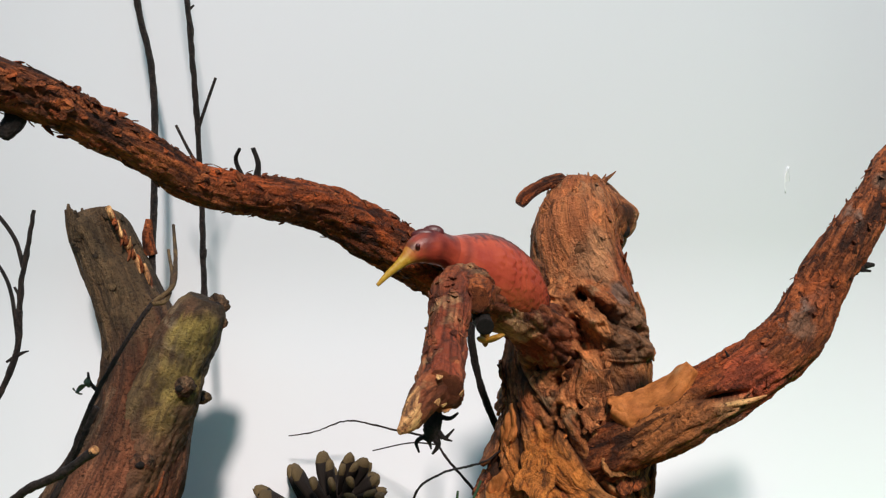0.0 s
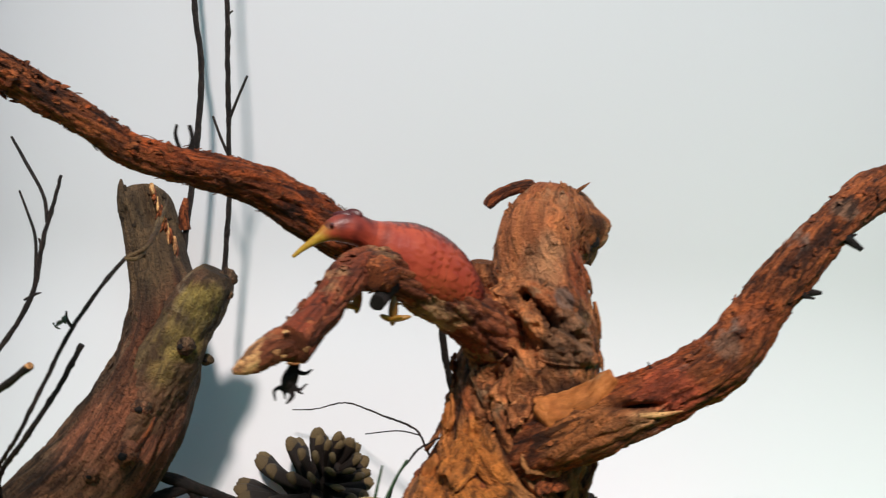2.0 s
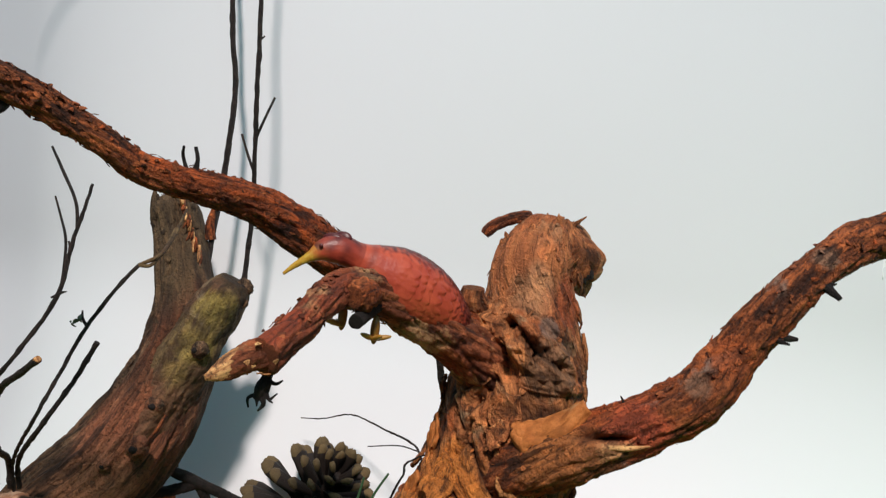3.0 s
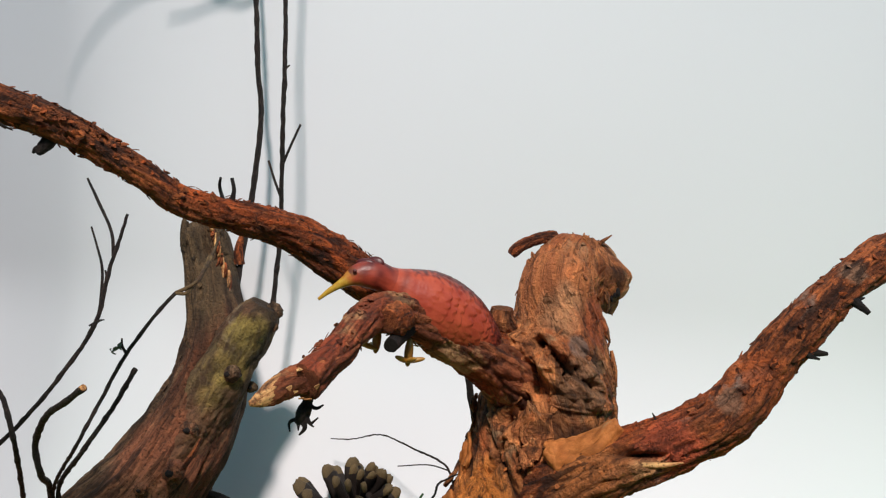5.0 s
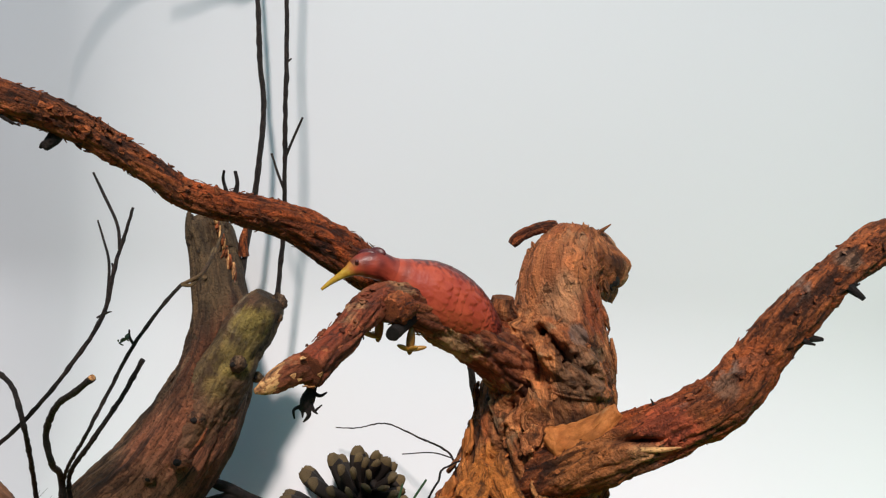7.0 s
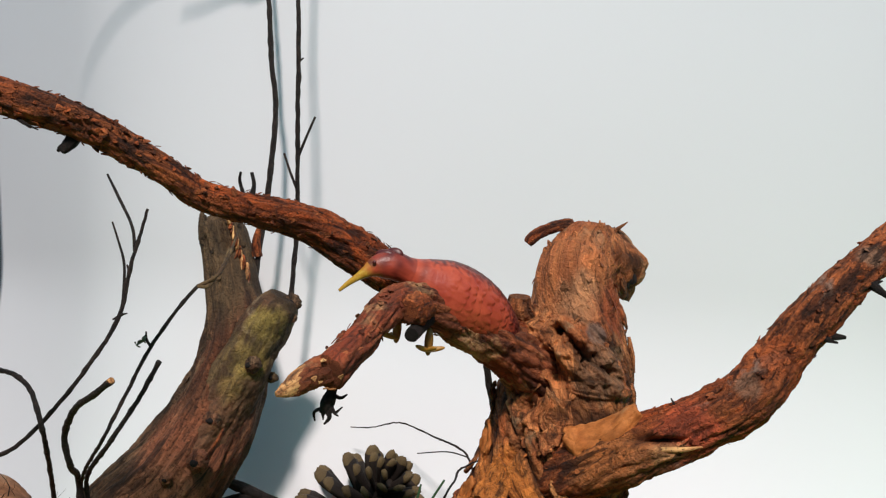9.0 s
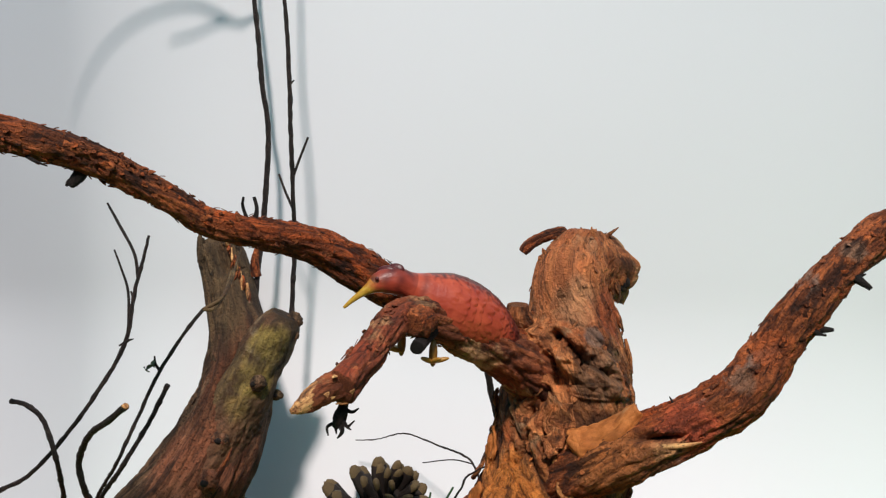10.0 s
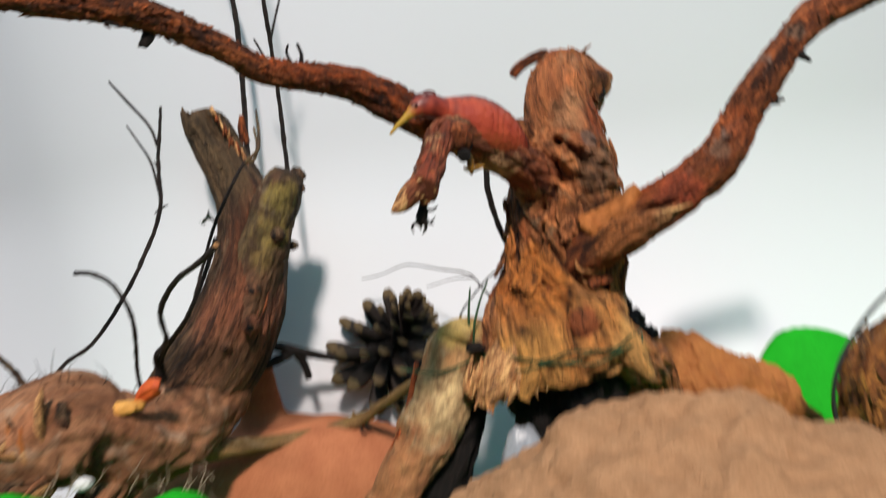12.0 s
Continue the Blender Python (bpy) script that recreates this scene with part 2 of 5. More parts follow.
rib.inputs["Scale"].default_value, rib.inputs["Distortion"].default_value = 75, 0.4
rib.bands_direction = "DIAGONAL"
ribs.links.new(coords(ribs.nodes), rib.inputs["Vector"])
bump_node(ribs.nodes, ribs.links, ribs.nodes["Principled BSDF"], rib.outputs["Fac"], 0.15, 0.0008)
CLAY = plain("terracotta_clay", (0.45, 0.165, 0.075), (0.34, 0.112, 0.05), 60, 700, 0.85, 0.5, 0.0008, spec=0.2)
CORK = plain("brown_cork", (0.60, 0.325, 0.165), (0.44, 0.225, 0.108), 150, 900, 0.9, 1.0, 0.0016, spec=0.15)
RUST = plain("rusty_cork", (0.47, 0.185, 0.055), (0.29, 0.095, 0.032), 70, 500, 0.9, 0.9, 0.0018, spec=0.15)
HUSK = bark("coconut_husk", (0.06, 0.024, 0.008), (0.36, 0.165, 0.048), (0.62, 0.35, 0.105), (0.20, 0.08, 0.025), (0.3, 0.2, 0.1), 0.55, 0.7, 260, rough=0.5)
SCALE = plain("cone_scale", (0.022, 0.012, 0.007), (0.007, 0.004, 0.003), 150, 900, 0.7, 0.4, 0.0006, vary=0.4)
SCALE_TIP = plain("cone_scale_tip", (0.190, 0.125, 0.048), (0.030, 0.018, 0.009), 200, 1200, 0.75, 0.5, 0.0006, vary=0.4)
RUBBER, rubber_nodes, rubber_links, rubber_bsdf = material("red_rubber")
rubber_at = coords(rubber_nodes)
rubber_fine = noise_node(rubber_nodes, rubber_links, rubber_at, 900, 4, 0.6)
rubber_red = ramp_node(rubber_nodes, [(0.35, (0.35, 0.048, 0.024)), (0.65, (0.48, 0.082, 0.036))])
rubber_links.new(noise_node(rubber_nodes, rubber_links, rubber_at, 140, 4, 0.6), rubber_red.inputs[0])
rubber_dark, rubber_gold = rubber_nodes.new("ShaderNodeAttribute"), rubber_nodes.new("ShaderNodeAttribute")
rubber_dark.attribute_name, rubber_gold.attribute_name = "dark", "gold"
rubber_yellow = ramp_node(rubber_nodes, [(0.35, (0.40, 0.20, 0.018)), (0.65, (0.52, 0.34, 0.040))])
rubber_links.new(rubber_fine, rubber_yellow.inputs[0])
rubber_col = mix_node(rubber_nodes, rubber_links, rubber_gold.outputs["Fac"], rubber_red.outputs[0], rubber_yellow.outputs[0])
rubber_col = mix_node(rubber_nodes, rubber_links, rubber_dark.outputs["Fac"], rubber_col, (0.075, 0.011, 0.010))
rubber_links.new(rubber_col, rubber_bsdf.inputs["Base Color"])
rubber_bsdf.inputs["Roughness"].default_value, rubber_bsdf.inputs["Specular IOR Level"].default_value = 0.42, 0.45
bump_node(rubber_nodes, rubber_links, rubber_bsdf, rubber_fine, 0.25, 0.0005)
LEAF = plain("leaf", (0.09, 0.11, 0.06), (0.05, 0.06, 0.035), 300, 1200, 0.6, 0.3, 0.0004)
PETAL = plain("orange_petal", (0.62, 0.11, 0.02), (0.46, 0.06, 0.015), 260, 1200, 0.55, 0.4, 0.0006)
YELLOW = plain("yellow_wood", (0.75, 0.38, 0.085), (0.55, 0.23, 0.04), 200, 1200, 0.6, 0.3, 0.0005)
STRING = plain("green_string", (0.028, 0.085, 0.028), (0.014, 0.045, 0.014), 600, 2500, 0.7, 0.8, 0.0005)
WIRE = plain("black_wire", (0.02, 0.022, 0.02), (0.012, 0.014, 0.012), 300, 1200, 0.4, 0.1, 0.0002)
STRAW = plain("dry_straw", (0.34, 0.26, 0.17), (0.20, 0.14, 0.09), 400, 1500, 0.8, 0.3, 0.0004)
GREY = plain("grey_plastic", (0.30, 0.31, 0.32), (0.24, 0.25, 0.27), 60, 600, 0.35, 0.05, 0.0003)
PEBBLE = plain("white_pebble", (0.72, 0.71, 0.68), (0.55, 0.53, 0.50), 120, 900, 0.6, 0.3, 0.0005)


# ---- helpers for meshes ----
def part(name, bm, mat, parent=None, label="", smooth=True):
    """Links a bmesh as one mesh object, under a thing or a part."""
    me = bpy.data.meshes.new(name)
    bm.to_mesh(me)
    bm.free()
    for m in mat if isinstance(mat, (list, tuple)) else [mat]:
        me.materials.append(m)
    if smooth:
        me.shade_smooth()
    ob = new(name, me)
    ob.parent = parent
    return tagged(ob, label=label)


def thing(name, label, category, at=(0, 0, 0), group="", kind=""):
    e = new(name)
    e.empty_display_size = 0.01
    return tagged(e, label, category, group, kind)


def spline(path, count):
    """Points and radii along a smooth curve through the path's (x, y, z, r)."""
    p = np.array(path, float)
    seg = np.linalg.norm(np.diff(p[:, :3], axis=0), axis=1)
    u = np.concatenate([[0], np.cumsum(np.sqrt(seg + 1e-9))])
    tan = np.gradient(p, u, axis=0) if len(p) > 2 else np.repeat((p[1:] - p[:1]) / u[-1], 2, axis=0)
    w = np.linspace(0, u[-1], count * 4)
    k = np.clip(np.searchsorted(u, w, side="right") - 1, 0, len(u) - 2)
    h = (u[k + 1] - u[k])[:, None]
    s = ((w - u[k]) / (u[k + 1] - u[k]))[:, None]
    q = (2 * s**3 - 3 * s**2 + 1) * p[k] + (s**3 - 2 * s**2 + s) * h * tan[k] + (3 * s**2 - 2 * s**3) * p[k + 1] + (s**3 - s**2) * h * tan[k + 1]
    length = np.concatenate([[0], np.cumsum(np.linalg.norm(np.diff(q[:, :3], axis=0), axis=1))])
    even = np.linspace(0, length[-1], count)
    return np.stack([np.interp(even, length, q[:, i]) for i in range(4)], axis=1), even


def frames_along(c):
    t = np.gradient(c, axis=0)
    t /= np.linalg.norm(t, axis=1)[:, None] + 1e-12
    a = np.array([0, 0, 1.0]) if abs(t[0][2]) < 0.8 else np.array([0, -1.0, 0])
    n = a - t[0] * (a @ t[0])
    n /= np.linalg.norm(n)
    out = []
    for d in t:
        n = n - d * (n @ d)
        n /= np.linalg.norm(n)
        out.append((n.copy(), np.cross(d, n)))
    return t, np.array([o[0] for o in out]), np.array([o[1] for o in out])


def limb_points(path, around, count, lump=0.10, crack=0.10, fibre=0.04, twist=0.0, seed=0.0, stretch=0.22, squash=1.0, big=0.012, fold=0.0, smooth_above=9.0, smooth_below=-9.0):
    """Vertices, grain and ring layout of a rough limb along a path."""
    q, s = spline(path, count)
    c, r = q[:, :3], np.maximum(q[:, 3], 1e-5)
    t, n, b = frames_along(c)
    th = np.linspace(0, 2 * math.pi, around, endpoint=False)
    verts, grain = np.zeros((count, around, 3)), np.zeros((count, around, 4))
    for i in range(count):
        for j in range(around):
            a = th[j] + twist * s[i]
            cs, sn = math.cos(a), math.sin(a)
            g = Vector((cs * r[i], sn * r[i] * squash, s[i] * stretch + seed))
            k, crease_shade = 1.0, 0.0
            calm = min(1.0, max(0.5, 0.5 + (c[i][2] - smooth_below) * 30)) - 0.7 * min(1.0, max(0.0, (c[i][2] - smooth_above) / 0.012 + 0.5))
            if fold:
                w = g / (big * 0.9)
                w = w + noise.noise_vector(w * 0.7) * 0.9
                f1 = min(1.0, abs(noise.noise(w)) * 2.2) ** 0.7
                f2 = min(1.0, abs(noise.noise(w * 2.3 + Vector((7, 0, 0)))) * 2.2) ** 0.7
                k += calm * fold * (f1 - 0.6) + calm * fold * 0.45 * (f2 - 0.6)
                # how far painted shade darkens this point of a fold
                crease_shade = calm * max(1 - f1 * 1.6, 0.7 - f2 * 1.6, 0.0)
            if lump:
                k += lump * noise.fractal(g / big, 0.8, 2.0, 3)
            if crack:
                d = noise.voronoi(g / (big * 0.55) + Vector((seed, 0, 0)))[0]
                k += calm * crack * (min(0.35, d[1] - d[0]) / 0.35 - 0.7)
                # painted shade along the borders of the bark plates too
                crease_shade = max(crease_shade, calm * min(1.0, crack * 5) * (1 - min(0.16, d[1] - d[0]) / 0.16))
            if fibre:
                k += fibre * noise.fractal(g / (big * 0.13), 0.7, 2.1, 4)
            k = max(0.3, k)
            verts[i, j] = c[i] + r[i] * k * (math.cos(th[j]) * n[i] + math.sin(th[j]) * squash * b[i])
            grain[i, j] = (*g, crease_shade)
    return verts, grain, (c, r, t, n, b, s)


def limb_mesh(verts, grain, caps=(True, True), cap_slot=0, cap_out=(0.0, 0.0)):
    """A closed tube from rings of vertices, with its grain stored on them."""
    count, around = verts.shape[:2]
    bm = bmesh.new()
    lay = bm.verts.layers.float_vector.new("grain")
    deep = bm.verts.layers.float.new("crease_shade")
    vs = []
    for i in range(count):
        ring = []
        for j in range(around):
            v = bm.verts.new(verts[i, j])
            v[lay], v[deep] = grain[i, j, :3], grain[i, j, 3]
            ring.append(v)
        vs.append(ring)
    for i in range(count - 1):
        for j in range(around):
            k = (j + 1) % around
            bm.faces.new((vs[i][j], vs[i][k], vs[i + 1][k], vs[i + 1][j]))
    for end, on in ((0, caps[0]), (count - 1, caps[1])):
        if not on:
            continue
        centre = verts[end].mean(axis=0)
        inner = 1 if end == 0 else count - 2
        out = centre - verts[inner].mean(axis=0)
        out = out / (np.linalg.norm(out) + 1e-9) * cap_out[0 if end == 0 else 1]
        last = vs[end]
        for f in (0.66, 0.33):
            ring = []
            for j in range(around):
                p = centre + (verts[end, j] - centre) * f + out * (1 - f)
                p = p + np.array(noise.noise_vector(Vector(p) * 900)) * 0.0003
                v = bm.verts.new(p)
                v[lay] = np.array(grain[end, j, :3]) * f
                ring.append(v)
            for j in range(around):
                k = (j + 1) % around
                quad = (last[j], last[k], ring[k], ring[j])
                bm.faces.new(quad if end else quad[::-1]).material_index = cap_slot
            last = ring
        v = bm.verts.new(centre + out)
        v[lay] = grain[end, 0, :3] * 0
        for j in range(around):
            tri = (last[j], last[(j + 1) % around], v)
            bm.faces.new(tri if end else tri[::-1]).material_index = cap_slot
    bmesh.ops.recalc_face_normals(bm, faces=bm.faces[:])
    return bm


def limb(name, path, mat, parent, around=48, count=120, label="", caps=(True, True), cap_slot=0, cap_out=(0.0, 0.0), **rough):
    verts, grain, _ = limb_points(path, around, count, **rough)
    return part(name, limb_mesh(verts, grain, caps, cap_slot, cap_out), mat, parent, label)


def twig_part(name, path, mat, parent, around=10, count=60, label="", knots=0.12, seed=0.0):
    return limb(name, path, mat, parent, around, count, label, lump=knots, crack=0, fibre=0.06, big=0.004, stretch=0.5, seed=seed)


def grooves(verts, centres, cuts, grain=None):
    """Presses slits into a limb: each cut is a start, an end, a width and a depth."""
    for a, b, w, d in cuts:
        a, b = np.array(a), np.array(b)
        ab = b - a
        k = np.clip(((verts - a) @ ab) / (ab @ ab), 0, 1)
        near = a + k[..., None] * ab
        dist = np.linalg.norm(verts - near, axis=-1)
        inward = centres[:, None, :] - verts
        inward /= np.linalg.norm(inward, axis=-1)[..., None] + 1e-9
        verts += inward * (d * np.exp(-(dist / w) ** 2))[..., None]
        # paints shade into the slit as well as pressing it in
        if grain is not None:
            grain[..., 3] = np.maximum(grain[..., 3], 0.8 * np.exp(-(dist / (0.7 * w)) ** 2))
    return verts


def welts(verts, centres, lines, grain):
    """Raises torn, uneven folds on a limb; each line is a row of points and half-widths."""
    inward = centres[:, None, :] - verts
    inward /= np.linalg.norm(inward, axis=-1)[..., None] + 1e-9
    lift = np.zeros(verts.shape[:2])
    torn = np.array([0.85 + 0.75 * noise.noise(Vector(v) * 190) + 0.40 * noise.noise(Vector(v) * 520) for v in verts.reshape(-1, 3)]).reshape(verts.shape[:2]).clip(0.15, 1.5)
    for n, line in enumerate(lines):
        q, _ = spline(line, 60)
        away = np.linalg.norm(verts[:, :, None, :] - q[None, None, :, :3], axis=-1)
        near = away.argmin(axis=-1)
        d, r = away.min(axis=-1), q[near, 3] * 1.25
        up = 0.60 * torn * r * np.maximum(0, 1 - (d / r) ** 2) ** 0.7
        strand = 0.06 * r * np.sin(d / r * 11 + n * 2) * (up > 0)
        lift = np.maximum(lift, up + strand)
        # painted shade along both edges of each fold
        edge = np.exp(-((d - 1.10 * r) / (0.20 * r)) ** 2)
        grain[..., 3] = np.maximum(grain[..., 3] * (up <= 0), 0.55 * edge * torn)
    return verts - inward * lift[..., None]


def flakes(name, path, mat, parent, number, size=(0.0015, 0.004), lift=0.0012, seed=1, span=(0.0, 1.0), reach=1.0, label="", slim=0.4):
    """Peeling scraps of bark that stand off a limb."""
    rng = random.Random(seed)
    q, s = spline(path, 200)
    t, n, b = frames_along(q[:, :3])
    bm = bmesh.new()
    lay = bm.verts.layers.float_vector.new("grain")
    for _ in range(number):
        i = int(199 * rng.uniform(*span))
        a = rng.uniform(0, 2 * math.pi)
        r = q[i, 3] * reach
        out = math.cos(a) * n[i] + math.sin(a) * b[i]
        side = np.cross(t[i], out)
        way = t[i] * rng.choice((-1, 1)) + side * rng.uniform(-0.8, 0.8)
        way /= np.linalg.norm(way)
        across = np.cross(way, out)
        ln, wd = rng.uniform(*size), rng.uniform(*size) * slim
        up = lift * rng.uniform(0.2, 1.0)
        base = q[i, :3] + out * r * 0.93
        rows = []
        for k, (f, w, h) in enumerate(((0, 1, 0), (0.35, 1.0, 0.5), (0.7, 0.75, 0.8), (1, rng.uniform(0.1, 0.5), 1))):
            for th in (0, 0.00022):
                for sgn in (-1, 1):
                    p = base + way * ln * f + across * sgn * wd * w * rng.uniform(0.7, 1.2) + out * (up * h + th)
                    v = bm.verts.new(p)
                    v[lay] = (sgn * wd, th + a, ln * f * 0.3 + i * 0.01)
                    rows.append(v)
        for k in range(3):
            o, p = rows[4 * k:4 * k + 4], rows[4 * k + 4:4 * k + 8]
            bm.faces.new((o[0], o[1], p[1], p[0]))
            bm.faces.new((o[2], p[2], p[3], o[3]))
            bm.faces.new((o[0], p[0], p[2], o[2]))
            bm.faces.new((o[1], o[3], p[3], p[1]))
        bm.faces.new((rows[0], rows[2], rows[3], rows[1]))
        bm.faces.new((rows[12], rows[13], rows[15], rows[14]))
    return tagged(part(name, bm, mat, parent, label, smooth=False), kind="stuff")


def sheet(name, fn, nu, nv, thick, mat, parent=None, label="", smooth=True):
    """A curved sheet of some thickness; fn(u, v) gives its points, u and v from 0 to 1."""
    bm = bmesh.new()
    lay = bm.verts.layers.float_vector.new("grain")
    p = np.array([[fn(i / nu, j / nv) for j in range(nv + 1)] for i in range(nu + 1)], float)
    du, dv = np.gradient(p, axis=0), np.gradient(p, axis=1)
    nn = np.cross(du, dv)
    nn /= np.linalg.norm(nn, axis=-1)[..., None] + 1e-12
    faces = []
    for side in (0, 1):
        g = [[bm.verts.new(p[i, j] - nn[i, j] * thick * side) for j in range(nv + 1)] for i in range(nu + 1)]
        for i in range(nu + 1):
            for j in range(nv + 1):
                g[i][j][lay] = (i / nu * 0.02, side * 0.01, j / nv * 0.02)
        faces.append(g)
    a, b = faces
    for i in range(nu):
        for j in range(nv):
            bm.faces.new((a[i][j], a[i + 1][j], a[i + 1][j + 1], a[i][j + 1]))
            bm.faces.new((b[i][j], b[i][j + 1], b[i + 1][j + 1], b[i + 1][j]))
    for i in range(nu):
        for j in (0, nv):
            bm.faces.new((a[i][j], a[i + 1][j], b[i + 1][j], b[i][j]))
    for j in range(nv):
        for i in (0, nu):
            bm.faces.new((a[i][j], a[i][j + 1], b[i][j + 1], b[i][j]))
    bmesh.ops.recalc_face_normals(bm, faces=bm.faces[:])
    return part(name, bm, mat, parent, label, smooth)


def boulder(name, centre, half, mat, parent=None, label="", rough=0.1, scale=0.03, fine=0.02, seed=0.0, sub=6, turn=0.0, power=1.0, slope=0.0):
    """A lumpy rounded block."""
    bm = bmesh.new()
    bmesh.ops.create_icosphere(bm, subdivisions=sub, radius=1)
    lay = bm.verts.layers.float_vector.new("grain")
    rot = Matrix.Rotation(turn, 3, "Z")
    for v in bm.verts:
        d = v.co.normalized()
        p = Vector([math.copysign(abs(d[i]) ** power, d[i]) * half[i] for i in range(3)])
        k = 1 + rough * noise.fractal(p / scale + Vector((seed, 0, 0)), 0.8, 2.0, 4) + fine * noise.fractal(p / (scale * 0.12) + Vector((seed, 5, 0)), 0.7, 2.0, 4)
        v.co = rot @ (p * k) + Vector(centre)
        v.co.z += slope * max(-0.02, v.co.x - centre[0])
        v[lay] = p
    return part(name, bm, mat, parent, label)


def single(ob, label, category, group="", kind=""):
    return tagged(ob, label, category, group, kind)


# ---- the setting ----
def wall_y(x, z):
    d = min(0.0, x + 0.08)
    bend = 1.9 * d * d if d > -0.25 else 1.9 * 0.25 * (-2 * d - 0.25)
    side = 0.33 * x + (0.8 * x * x if 0 < x < 0.3 else 0.072 + 0.48 * (x - 0.3) if x >= 0.3 else 0.0)
    e = z - 0.10
    sweep = 0.5 + 0.9 * min(1.0, max(0.0, (x + 0.10) / 0.22))
    rise = -sweep * e * e if e < 0 else -1.8 * e * e if e < 0.06 else -0.0065 - 0.190 * (e - 0.06)
    return 0.4090 + side + rise + bend


wall = sheet("wall_back", lambda u, v: (-0.62 + 1.25 * u, wall_y(-0.62 + 1.25 * u, -0.12 + 0.6 * v) + 0.002 * noise.noise(Vector((u * 5, v * 3, 0))), -0.12 + 0.6 * v), 80, 60, -0.004, WALL)
single(wall, "smooth white backdrop panel with faint grey mottling", "wall", kind="structure")
sheet("bright_mark", lambda u, v: (0.2400 + 0.0050 * (u - 0.5) * math.sin(math.pi * (0.06 + 0.9 * v)) + 0.002 * v, wall_y(0.2400 + 0.0050 * (u - 0.5), 0.181 + 0.018 * v) - 0.0045, 0.181 + 0.018 * v), 6, 12, 0.0005, WHITE_MARK, wall, "bright white mark")
# unseen ground, added dark so little light bounces onto the undersides
ground = sheet("ground", lambda u, v: (-2.0 + 4.0 * u, -2.0 + 4.0 * v, -0.12), 4, 4, 0.02, GROUND)
single(ground, "unseen brown board under the heap of wood, dark to cut bounced light", "ground", kind="structure")

# unseen walls added on four sides to hold back low sky light
for side, spot, half in (("left", (-1.9, -0.2, 0.4), (0.03, 1.8, 0.52)), ("right", (1.9, -0.2, 0.4), (0.03, 1.8, 0.52)), ("rear", (0.0, -1.97, 0.4), (1.87, 0.03, 0.52)), ("far", (0.0, 1.57, 0.4), (1.87, 0.03, 0.52))):
    blocker = bmesh.new()
    bmesh.ops.create_cube(blocker, size=2, matrix=Matrix.LocRotScale(spot, None, half))
    single(part("wall_" + side, blocker, BLOCKER, smooth=False), "added dark slate-grey wall, out of view, that blocks low sky light", "wall", kind="structure")


def mat_height(x, y):
    h = -0.085 + 0.0870 * math.exp(-((x + 0.190) / 0.035) ** 2 - ((y - 0.158) / 0.045) ** 2)
    h += 0.0865 * math.exp(-((x + 0.100) / 0.032) ** 2 - ((y - 0.158) / 0.045) ** 2) + 0.060 * math.exp(-((x + 0.145) / 0.030) ** 2 - ((y - 0.165) / 0.045) ** 2)
    h += 0.034 * math.exp(-((x - 0.19) / 0.07) ** 2 - ((y - 0.24) / 0.08) ** 2)
    h += 0.0705 * math.exp(-((x - 0.210) / 0.073) ** 2 - ((y - 0.468) / 0.035) ** 2)
    return h + 0.004 * noise.noise(Vector((x * 30, y * 30, 0)))


mat_sheet = sheet("green_mat", lambda u, v: (-0.32 + 0.78 * u, 0.08 + (wall_y(-0.32 + 0.78 * u, -0.05) - 0.004 - 0.08) * v,
                                             mat_height(-0.32 + 0.78 * u, 0.08 + (wall_y(-0.32 + 0.78 * u, -0.05) - 0.004 - 0.08) * v)), 110, 70, 0.0015, GREEN)
single(mat_sheet, "bright green plastic mat rumpled on the board", "mat")

# ---- the tree ----
tree = thing("driftwood_tree", "reddish-brown twisted driftwood tree trunk with peeling bark", "tree")
TRUNK_PATH = [(0.0372, 0.2692, 0.0191, 0.03100), (0.0372, 0.2690, 0.0230, 0.03650), (0.0380, 0.2705, 0.0289, 0.03700), (0.0395, 0.2740, 0.0370, 0.03520), (0.0426, 0.2799, 0.0561, 0.03090), (0.0474, 0.2801, 0.0801, 0.02825), (0.0497, 0.2787, 0.1031, 0.02608), (0.0506, 0.2778, 0.1204, 0.02455), (0.0512, 0.2775, 0.1350, 0.01881), (0.0506, 0.2779, 0.1485, 0.01660), (0.0524, 0.2811, 0.1555, 0.01510), (0.0542, 0.2838, 0.1612, 0.01260), (0.0554, 0.2868, 0.1638, 0.00990), (0.0560, 0.2900, 0.1654, 0.00740)]
